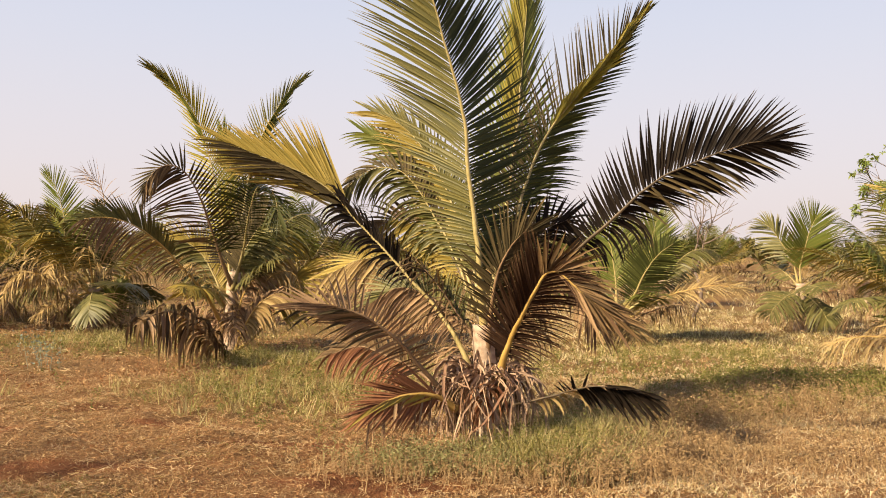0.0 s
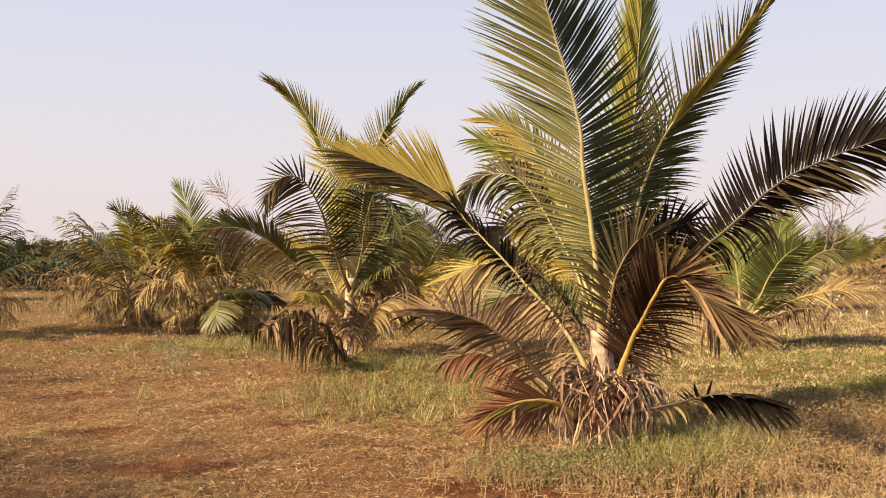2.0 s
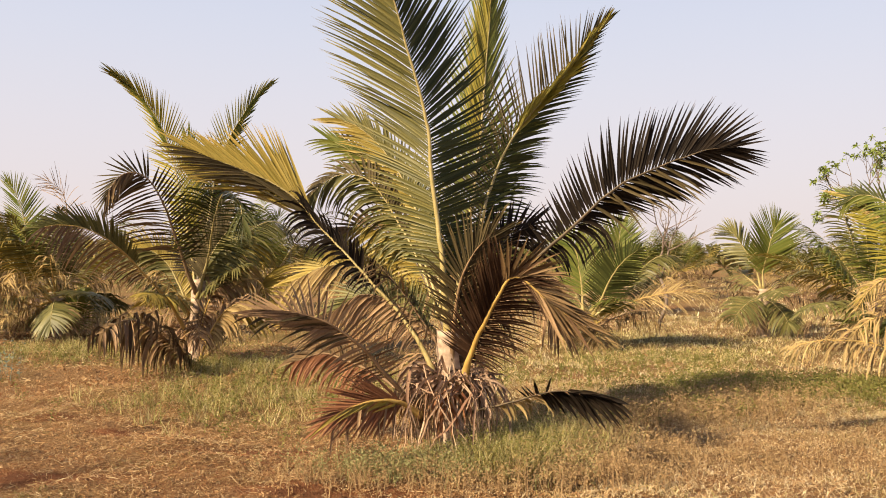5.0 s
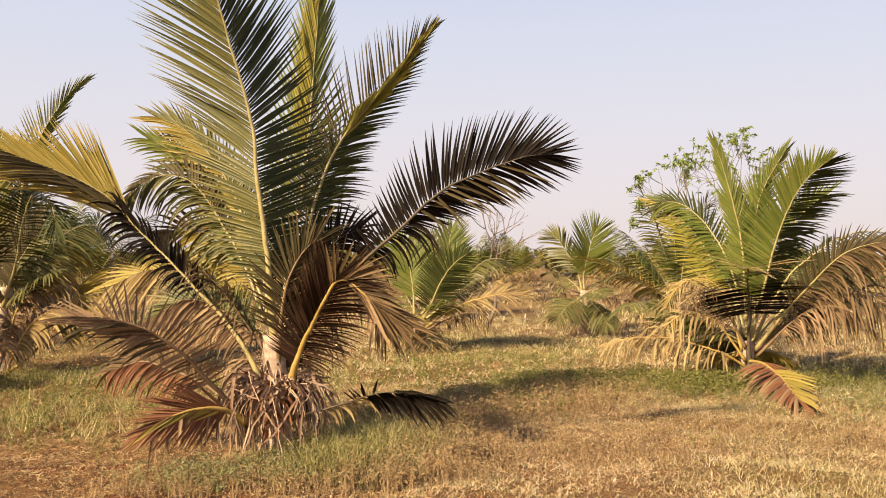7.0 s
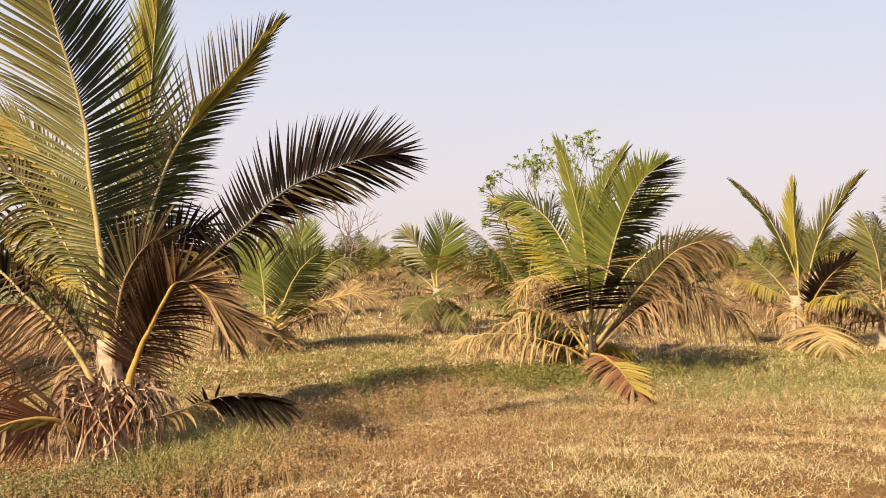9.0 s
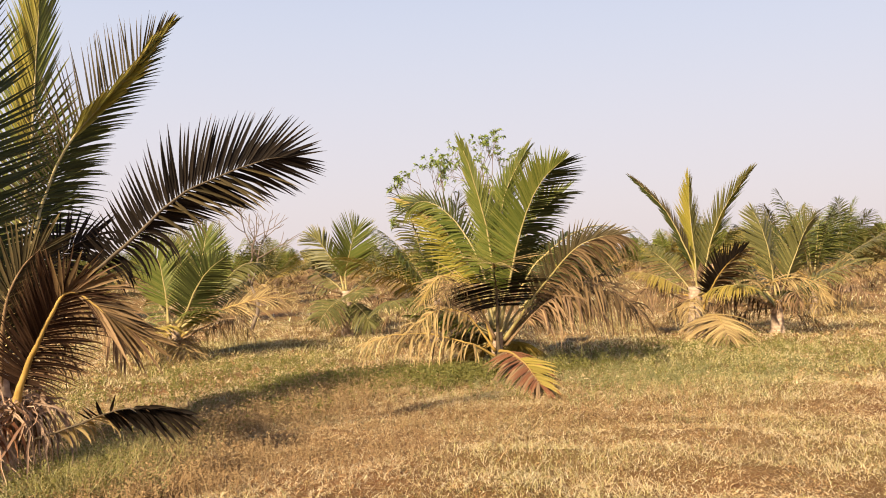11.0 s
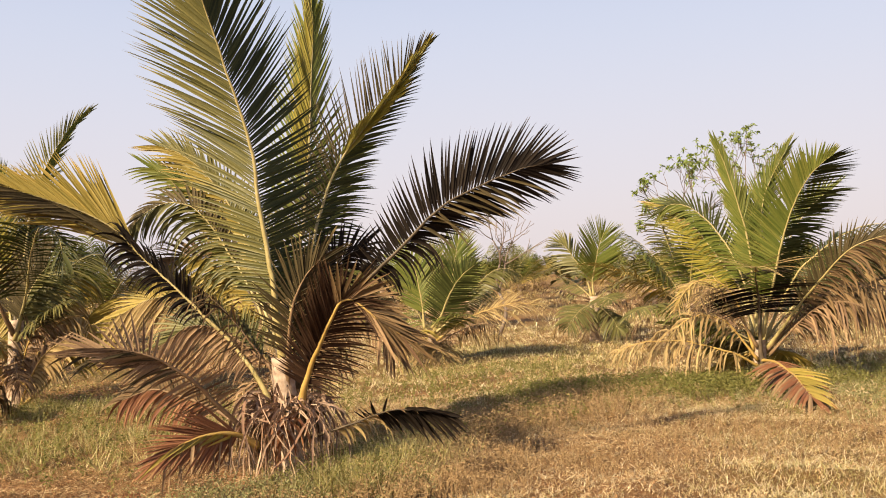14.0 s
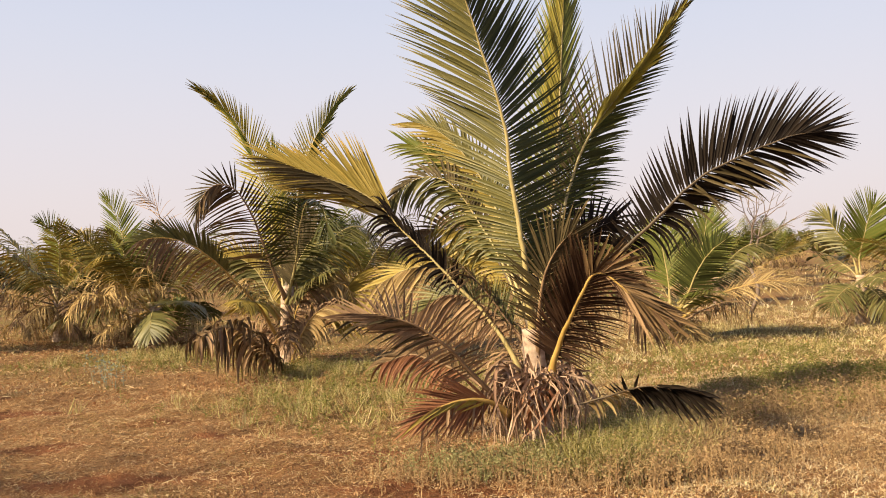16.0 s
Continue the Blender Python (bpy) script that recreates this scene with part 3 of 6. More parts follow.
# ---- palm in the foreground ----
near = palm_at(0.34, 6.48, "young coconut palm with tall olive fronds and withered brown lower leaves")
trunk(near, 0.95, 0.105, 0.085, (-0.03, 0))
plume(near, "olive", ((-0.02, 0.00, 0.89), (-0.07, -0.05, 1.40), (-0.12, -0.04, 1.74), (-0.17, -0.05, 2.08), (-0.21, -0.07, 2.41), (-0.29, -0.11, 2.74), (-0.37, -0.16, 3.02), (-0.44, -0.22, 3.27), (-0.52, -0.30, 3.51), (-0.61, -0.39, 3.70)),
      (fan(1, 124, ((0, 78), (0.2, 63), (0.5, 46), (0.8, 36), (1, 8)), ((0, 0.3), (0.12, 0.52), (0.35, 0.84), (0.6, 0.92), (0.85, 0.7), (1, 0.34)), 22, 0.03, bow=-0.15),
       # right half lies in shade, painted here by a darker leaf colour
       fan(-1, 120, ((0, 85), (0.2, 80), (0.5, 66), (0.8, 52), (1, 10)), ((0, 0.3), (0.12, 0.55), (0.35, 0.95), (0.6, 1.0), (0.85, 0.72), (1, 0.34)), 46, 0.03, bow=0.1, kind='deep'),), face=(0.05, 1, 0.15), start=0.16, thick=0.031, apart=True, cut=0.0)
plume(near, "green", ((0.01, 0.10, 0.88), (0.09, 0.45, 1.39), (0.22, 0.74, 2.10), (0.31, 0.89, 2.74), (0.36, 0.98, 3.25), (0.39, 1.03, 3.66), (0.39, 1.08, 4.02)),
      (fan(1, 74, ((0, 55), (0.5, 28), (1, 8)), ((0, 0.5), (0.4, 0.74), (1, 0.42)), 12, 0.05, kind='green'),
       fan(-1, 74, ((0, 55), (0.5, 24), (1, 6)), ((0, 0.5), (0.4, 0.7), (1, 0.42)), 12, 0.05),
       fan(1, 54, ((0, 30), (0.5, 16), (1, 6)), ((0, 0.5), (0.4, 0.56), (1, 0.34)), -15, 0.02, s0=0.35, kind='gold_green'),), face=(-0.1, 1, -0.1), start=0.25, cut=0.0)
plume(near, "green", ((0.03, 0.05, 0.89), (0.18, 0.44, 1.44), (0.35, 0.70, 2.05), (0.53, 0.76, 2.51), (0.76, 0.75, 2.82), (1.00, 0.76, 3.11), (1.22, 0.80, 3.39), (1.43, 0.82, 3.62)),
      (fan(1, 66, ((0, 60), (0.35, 52), (0.7, 48), (1, 8)), ((0, 0.45), (0.35, 0.64), (0.6, 0.6), (0.85, 0.42), (1, 0.2)), 25, 0.0, kind='dusk', blade=0.017),
       # shade of the right side is put into the darker green
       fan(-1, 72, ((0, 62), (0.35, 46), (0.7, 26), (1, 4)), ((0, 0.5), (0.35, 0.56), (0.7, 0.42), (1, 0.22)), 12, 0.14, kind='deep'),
       # golden green paints the sunlit strip along the stalk
       fan(1, 60, ((0, 16), (0.5, 12), (1, 4)), ((0, 0.3), (0.5, 0.3), (1, 0.2)), -20, 0.0, s0=0.45, kind='gold_green'),
       fan(-1, 60, ((0, 14), (0.5, 10), (1, 4)), ((0, 0.3), (0.5, 0.3), (1, 0.2)), -20, 0.05, s0=0.45, kind='gold_green'),), face=(-0.3, 0.9, 0.3), start=0.3, cut=0.45)
plume(near, "green", ((0.01, 0.15, 0.88), (0.12, 0.55, 1.39), (0.28, 0.84, 1.87), (0.48, 0.98, 2.32), (0.66, 1.07, 2.60)),
      (fan(1, 45, ((0, 70), (0.5, 55), (1, 12)), ((0, 0.4), (0.4, 0.6), (1, 0.4)), 15, 0.1),
       # shaded right rank, painted with the darker green
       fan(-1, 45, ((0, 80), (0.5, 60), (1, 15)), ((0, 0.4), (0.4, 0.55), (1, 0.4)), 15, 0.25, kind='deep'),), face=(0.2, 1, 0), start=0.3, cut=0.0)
# the shaded underside of this frond is put into its near-black leaf colour
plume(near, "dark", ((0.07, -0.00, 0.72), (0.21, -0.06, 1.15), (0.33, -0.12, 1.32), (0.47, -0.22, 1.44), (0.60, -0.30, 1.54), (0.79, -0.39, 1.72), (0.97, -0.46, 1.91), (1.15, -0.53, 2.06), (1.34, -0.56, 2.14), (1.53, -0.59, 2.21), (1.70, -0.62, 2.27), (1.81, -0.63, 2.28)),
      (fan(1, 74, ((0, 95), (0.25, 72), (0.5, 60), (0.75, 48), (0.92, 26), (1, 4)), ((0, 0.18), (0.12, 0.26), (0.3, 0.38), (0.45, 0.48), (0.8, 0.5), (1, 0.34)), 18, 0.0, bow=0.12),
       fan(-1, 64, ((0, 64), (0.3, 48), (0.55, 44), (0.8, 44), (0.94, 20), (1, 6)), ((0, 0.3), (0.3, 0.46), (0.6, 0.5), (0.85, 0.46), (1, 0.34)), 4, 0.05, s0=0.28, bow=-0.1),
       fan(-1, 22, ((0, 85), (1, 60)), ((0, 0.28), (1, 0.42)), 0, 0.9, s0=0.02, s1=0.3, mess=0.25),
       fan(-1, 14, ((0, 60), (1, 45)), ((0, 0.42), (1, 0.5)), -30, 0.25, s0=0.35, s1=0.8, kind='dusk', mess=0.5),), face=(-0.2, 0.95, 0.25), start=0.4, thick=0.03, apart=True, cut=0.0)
plume(near, "umber", ((0.08, -0.12, 0.53), (0.11, -0.19, 0.72), (0.16, -0.27, 0.90), (0.23, -0.39, 1.09), (0.31, -0.51, 1.28), (0.38, -0.58, 1.38), (0.48, -0.60, 1.35), (0.61, -0.63, 1.23), (0.77, -0.64, 1.11)),
      (fan(1, 54, ((0, 70), (0.25, 48), (0.5, 34), (1, 40)), ((0, 0.25), (0.2, 0.42), (0.5, 0.5), (0.7, 0.46), (1, 0.3)), 0, 0.03, s1=0.68, kind='russet', blade=0.02),
       fan(1, 34, ((0, 60), (0.3, 48), (0.6, 36)), ((0, 0.25), (0.3, 0.4), (1, 0.44)), 25, 0.03, s1=0.55, kind='russet', blade=0.02),
       fan(-1, 56, ((0, 80), (0.3, 66), (0.6, 50), (1, 20)), ((0, 0.25), (0.2, 0.42), (0.5, 0.5), (1, 0.4)), -12, 0.32, s1=0.7, kind='russet', blade=0.022),
       fan(-1, 26, ((0, 16), (1, 4)), ((0, 0.5), (1, 0.34)), -10, 0.04, s0=0.5, kind='umber', blade=0.032, mess=0.2),
       fan(1, 22, ((0, 34), (1, 14)), ((0, 0.42), (1, 0.34)), -10, 0.04, s0=0.55, kind='umber', blade=0.032, mess=0.2),
       fan(-1, 8, ((0, 30), (1, 16)), ((0, 0.55), (1, 0.45)), -20, 0.2, s0=0.5, kind='brown', mess=0.3),), face=(0, 1, 0.4), start=0.16, thick=0.032, stalk='gold', cut=0.0)
plume(near, "umber", ((0.00, -0.05, 0.73), (0.02, -0.16, 1.07), (0.05, -0.26, 1.33), (0.14, -0.33, 1.53), (0.25, -0.39, 1.66)),
      (fan(1, 36, ((0, 70), (0.5, 45), (1, 15)), ((0, 0.3), (0.5, 0.42), (1, 0.3)), 5, 0.05, kind='dusk'),
       fan(-1, 36, ((0, 70), (0.5, 45), (1, 15)), ((0, 0.3), (0.5, 0.45), (1, 0.3)), 5, 0.05, kind='dusk'),), face=(0, 1, 0.3), start=0.25, cut=0.0)
plume(near, "umber", ((0.04, -0.00, 0.68), (0.14, 0.09, 0.97), (0.32, 0.09, 1.23), (0.52, 0.03, 1.34), (0.68, -0.03, 1.24), (0.78, -0.09, 0.99)),
      (fan(1, 36, ((0, 70), (0.5, 55), (1, 15)), ((0, 0.3), (0.5, 0.4), (1, 0.3)), 5, 0.4),
       fan(-1, 36, ((0, 80), (0.5, 60), (1, 15)), ((0, 0.3), (0.5, 0.45), (1, 0.3)), -10, 0.7, kind='brown'),), face=(0, 1, 0.5), start=0.25, cut=0.0)
plume(near, "yellow", ((-0.09, -0.04, 0.51), (-0.14, -0.01, 0.66), (-0.23, 0.03, 0.84), (-0.33, 0.07, 0.97), (-0.42, 0.12, 1.09), (-0.60, 0.18, 1.29), (-0.76, 0.23, 1.46), (-0.92, 0.29, 1.63), (-1.06, 0.33, 1.77), (-1.19, 0.35, 1.91), (-1.33, 0.36, 2.02), (-1.53, 0.35, 2.13), (-1.74, 0.33, 2.21), (-1.96, 0.31, 2.30)),
      (fan(-1, 70, ((0, 15), (0.4, 21), (0.75, 20), (1, 4)), ((0, 0.8), (0.3, 0.72), (0.6, 0.5), (1, 0.4)), 14, 0.0, s0=0.56, bow=-0.03),
       fan(-1, 30, ((0, 9), (0.4, 13), (1, 4)), ((0, 0.7), (0.3, 0.6), (1, 0.4)), 40, 0.0, s0=0.55, kind='gold_green'),
       fan(1, 50, ((0, 30), (0.4, 28), (0.75, 24), (1, 6)), ((0, 0.75), (0.3, 0.66), (0.6, 0.5), (1, 0.4)), 6, 0.05, s0=0.6, bow=0.05),
       fan(1, 24, ((0, 16), (0.5, 24), (1, 10)), ((0, 0.75), (0.4, 0.62), (1, 0.4)), -25, 0.12, s0=0.53, kind='dusk'),
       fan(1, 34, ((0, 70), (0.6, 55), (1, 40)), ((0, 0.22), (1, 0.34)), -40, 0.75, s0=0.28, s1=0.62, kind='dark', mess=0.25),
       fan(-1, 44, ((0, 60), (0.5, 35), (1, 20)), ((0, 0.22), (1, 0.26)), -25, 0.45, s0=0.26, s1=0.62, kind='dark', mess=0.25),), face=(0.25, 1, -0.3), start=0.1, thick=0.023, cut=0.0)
plume(near, "olive", ((-0.10, 0.15, 1.05), (-0.25, 0.41, 1.48), (-0.44, 0.57, 1.82), (-0.65, 0.65, 2.11), (-0.87, 0.70, 2.18), (-1.05, 0.75, 2.12), (-1.18, 0.77, 1.99)),
      (fan(1, 44, ((0, 70), (0.5, 55), (1, 20)), ((0, 0.4), (0.5, 0.5), (1, 0.25)), -10, 0.9, kind='olive'),
       fan(-1, 44, ((0, 60), (0.5, 45), (1, 15)), ((0, 0.3), (0.5, 0.36), (1, 0.2)), 20, 0.35, kind='dusk'),), face=(0.3, 1, -0.2), start=0.3, thick=0.016, cut=0.0)
plume(near, "yellow", ((-0.03, 0.15, 1.05), (-0.16, 0.41, 1.57), (-0.35, 0.62, 2.08), (-0.54, 0.71, 2.38), (-0.73, 0.77, 2.56), (-0.90, 0.82, 2.64)),
      (fan(1, 50, ((0, 60), (0.5, 38), (1, 8)), ((0, 0.4), (0.4, 0.55), (1, 0.3)), 5, 0.18),
       fan(-1, 50, ((0, 60), (0.5, 30), (1, 6)), ((0, 0.4), (0.4, 0.45), (1, 0.3)), 10, 0.0, kind='olive'),), face=(0.3, 1, -0.2), start=0.3, thick=0.018, cut=0.0)
plume(near, "green", ((-0.05, 0.15, 1.01), (-0.23, 0.46, 1.57), (-0.42, 0.67, 1.99), (-0.61, 0.78, 2.24), (-0.81, 0.84, 2.39), (-0.96, 0.88, 2.47)),
      (fan(1, 46, ((0, 60), (0.5, 42), (1, 8)), ((0, 0.4), (0.4, 0.52), (1, 0.3)), 5, 0.3),
       fan(-1, 46, ((0, 60), (0.5, 32), (1, 6)), ((0, 0.4), (0.4, 0.45), (1, 0.3)), 10, 0.0),), face=(0.3, 1, -0.2), start=0.3, thick=0.018, cut=0.0)
plume(near, "dusk", ((-0.03, 0.10, 0.92), (-0.16, 0.31, 1.22), (-0.34, 0.52, 1.53), (-0.53, 0.62, 1.69), (-0.77, 0.69, 1.73), (-0.96, 0.74, 1.61)),
      (fan(1, 44, ((0, 70), (0.5, 55), (1, 15)), ((0, 0.4), (0.5, 0.5), (1, 0.3)), -10, 0.6, kind='yellow'),
       fan(-1, 44, ((0, 60), (0.5, 45), (1, 15)), ((0, 0.3), (0.5, 0.4), (1, 0.3)), 20, 0.2, kind='umber'),), face=(0.3, 1, -0.2), start=0.25, thick=0.018, cut=0.0)
plume(near, "yellow", ((-0.03, 0.05, 0.84), (-0.23, 0.31, 1.04), (-0.48, 0.52, 1.27), (-0.76, 0.64, 1.43), (-1.05, 0.75, 1.42), (-1.29, 0.81, 1.30)),
      (fan(1, 44, ((0, 70), (0.5, 55), (1, 25)), ((0, 0.4), (0.5, 0.5), (1, 0.4)), -10, 0.55, kind='straw'),
       fan(-1, 34, ((0, 60), (0.5, 40), (1, 15)), ((0, 0.3), (0.5, 0.36), (1, 0.3)), 20, 0.1, kind='yellow'),), face=(0.3, 1, -0.2), start=0.25, thick=0.018, cut=0.0)
plume(near, "umber", ((-0.04, -0.02, 0.81), (-0.25, 0.11, 1.01), (-0.47, 0.22, 1.17), (-0.69, 0.28, 1.21), (-0.87, 0.34, 1.10)),
      (fan(1, 40, ((0, 70), (0.5, 55), (1, 15)), ((0, 0.3), (0.5, 0.42), (1, 0.3)), -10, 0.8, kind='brown'),
       fan(-1, 40, ((0, 60), (0.5, 45), (1, 15)), ((0, 0.3), (0.5, 0.4), (1, 0.3)), 20, 0.15, kind='olive'),), face=(0.3, 1, -0.2), start=0.2, thick=0.018, cut=0.0)
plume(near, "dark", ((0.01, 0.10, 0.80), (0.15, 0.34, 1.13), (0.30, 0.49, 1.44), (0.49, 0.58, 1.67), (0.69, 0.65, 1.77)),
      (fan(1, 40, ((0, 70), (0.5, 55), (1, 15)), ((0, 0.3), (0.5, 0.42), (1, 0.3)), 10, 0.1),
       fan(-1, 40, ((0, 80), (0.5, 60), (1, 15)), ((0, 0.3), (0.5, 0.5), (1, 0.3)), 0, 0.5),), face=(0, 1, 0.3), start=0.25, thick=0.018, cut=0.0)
plume(near, "brown", ((-0.18, -0.04, 0.30), (-0.30, -0.11, 0.43), (-0.39, -0.18, 0.54), (-0.53, -0.28, 0.71), (-0.64, -0.37, 0.85), (-0.80, -0.46, 0.99), (-0.95, -0.53, 1.08), (-1.10, -0.57, 1.13), (-1.29, -0.60, 1.15)),
      (fan(-1, 32, ((0, 105), (0.3, 104), (0.55, 95), (0.8, 50), (1, 8)), ((0, 0.14), (0.2, 0.24), (0.45, 0.28), (0.7, 0.3), (1, 0.24)), 8, 0.0, kind='brown'),
       fan(1, 22, ((0, 60), (0.25, 70), (0.5, 62), (0.6, 50)), ((0, 0.3), (0.3, 0.38), (1, 0.32)), -8, 0.3, s1=0.62, kind='brown'),
       fan(1, 30, ((0, 30), (0.5, 16), (1, 4)), ((0, 0.44), (0.6, 0.36), (1, 0.26)), -5, 0.0, s0=0.5, kind='brown', blade=0.03),
       fan(1, 16, ((0, 40), (1, 14)), ((0, 0.42), (1, 0.3)), -10, 0.3, s0=0.4, kind='dusk', mess=0.3),), face=(0.35, 1, -0.35), start=0.3, stalk='brown', cut=0.0)
plume(near, "umber", ((-0.20, 0.01, 0.27), (-0.35, 0.12, 0.45), (-0.55, 0.23, 0.58), (-0.78, 0.29, 0.68), (-1.00, 0.33, 0.74), (-1.23, 0.36, 0.67)),
      (fan(1, 34, ((0, 70), (0.5, 60), (1, 15)), ((0, 0.3), (0.5, 0.36), (1, 0.25)), -8, 0.8, kind='red'),
       fan(-1, 34, ((0, 70), (0.5, 50), (1, 15)), ((0, 0.2), (0.5, 0.3), (1, 0.2)), 8, 0.5, kind='umber'),), face=(0.3, 1, -0.2), start=0.4, stalk='brown', cut=0.0)
plume(near, "red", ((-0.23, -0.14, 0.34), (-0.35, -0.23, 0.44), (-0.46, -0.30, 0.48), (-0.59, -0.37, 0.48), (-0.72, -0.43, 0.45), (-0.84, -0.46, 0.39)),
      (fan(-1, 26, ((0, 18), (0.5, 20), (1, 5)), ((0, 0.5), (0.5, 0.4), (1, 0.26)), 10, 0.0, kind='red'),
       fan(1, 34, ((0, 70), (0.3, 48), (0.6, 28), (1, 8)), ((0, 0.34), (0.4, 0.44), (1, 0.28)), -5, 0.05, kind='red'),
       fan(1, 9, ((0, 30), (1, 10)), ((0, 0.3), (1, 0.26)), -25, 0.05, kind='yellow'),
       fan(1, 14, ((0, 80), (1, 50)), ((0, 0.3), (1, 0.36)), -10, 0.8, kind='brown', mess=0.3),), face=(0.35, 1, -0.35), start=0.25, stalk='gold', cut=0.0)
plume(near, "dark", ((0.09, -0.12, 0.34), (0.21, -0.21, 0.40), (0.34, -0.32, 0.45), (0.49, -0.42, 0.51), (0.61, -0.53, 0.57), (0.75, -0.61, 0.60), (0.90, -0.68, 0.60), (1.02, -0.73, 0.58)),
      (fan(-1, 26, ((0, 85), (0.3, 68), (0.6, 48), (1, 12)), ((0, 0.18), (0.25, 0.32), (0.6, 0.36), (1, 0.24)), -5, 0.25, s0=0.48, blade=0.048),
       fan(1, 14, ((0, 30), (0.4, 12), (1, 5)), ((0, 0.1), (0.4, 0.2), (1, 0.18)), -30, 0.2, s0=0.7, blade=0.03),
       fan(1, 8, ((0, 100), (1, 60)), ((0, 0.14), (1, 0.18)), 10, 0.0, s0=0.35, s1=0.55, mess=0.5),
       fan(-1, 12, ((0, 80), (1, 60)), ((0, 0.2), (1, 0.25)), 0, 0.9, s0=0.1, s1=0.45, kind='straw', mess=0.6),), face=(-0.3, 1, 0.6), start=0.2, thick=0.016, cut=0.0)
skirt(near, 260, 0.62, 0.42, 3, 0.021)
fill_fronds(near, 90, 5, 0.8, 0.95, ("umber", "dark", "umber", "brown"), low=28, high=60, pairs=40, width=0.45, az0=-80, spread=160, blade=0.03)
rng = np.random.default_rng(11)
for i in range(6):     # old leaves that have sunk against the stem
    az = i * 2 * math.pi / 6 + rng.uniform(-0.2, 0.2)
    r = rng.uniform(0.22, 0.42)
    top = rng.uniform(0.5, 0.64)
    frond(near, ("brown", "red", "umber", "red")[i % 4], ((0.07 * math.sin(az), 0.07 * math.cos(az), top - 0.1), (0.5 * r * math.sin(az), 0.5 * r * math.cos(az), top),
          (r * math.sin(az), r * math.cos(az), top - 0.08), (1.25 * r * math.sin(az + 0.2), 1.25 * r * math.cos(az + 0.2), top - 0.35)),
          0.36, 15, (math.sin(az), math.cos(az), 0.6), -35, 1.4, 0.15, 0.12, 0.045, 1.0, 0.022, seed=i, name="dead_frond")

# ---- palms behind it ----
left = palm_at(-2.87, 11.70, "young coconut palm with deep green fronds and dead lower leaves")
trunk(left, 1.15, 0.13, 0.085, (0.05, 0))
plume(left, "dark", ((0.04, -0.09, 0.97), (-0.03, -0.32, 1.27), (-0.11, -0.54, 1.64), (-0.17, -0.71, 1.92), (-0.25, -0.89, 2.19), (-0.34, -1.01, 2.38), (-0.46, -1.09, 2.46), (-0.60, -1.18, 2.43), (-0.74, -1.27, 2.22), (-0.83, -1.34, 1.88)),
      (fan(1, 46, ((0, 70), (0.3, 75), (0.55, 85), (0.8, 40), (1, 15)), ((0, 0.5), (0.25, 0.85), (0.5, 0.85), (0.75, 0.5), (1, 0.3)), -5, 0.35, kind='umber'),
       fan(-1, 46, ((0, 65), (0.3, 55), (0.55, 60), (0.8, 30), (1, 10)), ((0, 0.5), (0.25, 0.62), (0.5, 0.42), (0.75, 0.35), (1, 0.3)), 10, 0.0, kind='dusk'),
       fan(1, 20, ((0, 60), (1, 20)), ((0, 0.45), (1, 0.3)), -15, 0.5, s0=0.62, kind='umber', mess=0.2),), face=(0.1, 1, 0), start=0.22, thick=0.034, stalk='brown', cut=0.75, wide=1.25)
plume(left, "dark", ((0.03, 0.01, 0.96), (-0.01, 0.20, 1.34), (0.00, 0.46, 1.89), (0.12, 0.70, 2.38), (0.30, 0.90, 2.72)),
      (fan(1, 44, ((0, 70), (0.4, 60), (1, 15)), ((0, 0.5), (0.4, 0.75), (1, 0.5)), 5, 0.1),
       fan(-1, 44, ((0, 75), (0.4, 70), (1, 15)), ((0, 0.5), (0.4, 0.75), (1, 0.5)), 5, 0.25, kind='dusk'),), face=(0.2, 1, -0.15), start=0.2, cut=0.75, wide=1.25)
plume(left, "olive", ((-0.00, -0.00, 0.66), (-0.08, 0.19, 1.26), (-0.25, 0.30, 2.19), (-0.41, 0.31, 2.81), (-0.52, 0.28, 3.16), (-0.68, 0.22, 3.48), (-0.86, 0.12, 3.71), (-1.08, -0.01, 3.89), (-1.29, -0.12, 4.03)),
      (fan(1, 54, ((0, 75), (0.4, 60), (0.65, 30), (1, 5)), ((0, 0.4), (0.3, 0.72), (0.6, 0.5), (1, 0.3)), 25, 0.1, kind='gold_green'),
       fan(-1, 60, ((0, 60), (0.4, 48), (0.7, 34), (1, 4)), ((0, 0.4), (0.3, 0.62), (0.6, 0.55), (1, 0.3)), -5, 0.0, kind='gold_green', blade=0.018),
       fan(1, 40, ((0, 18), (1, 3)), ((0, 0.4), (1, 0.28)), -10, 0.0, s0=0.5, kind='green'),), face=(0.3, 1, -0.1), start=0.3, cut=0.75, wide=1.25)
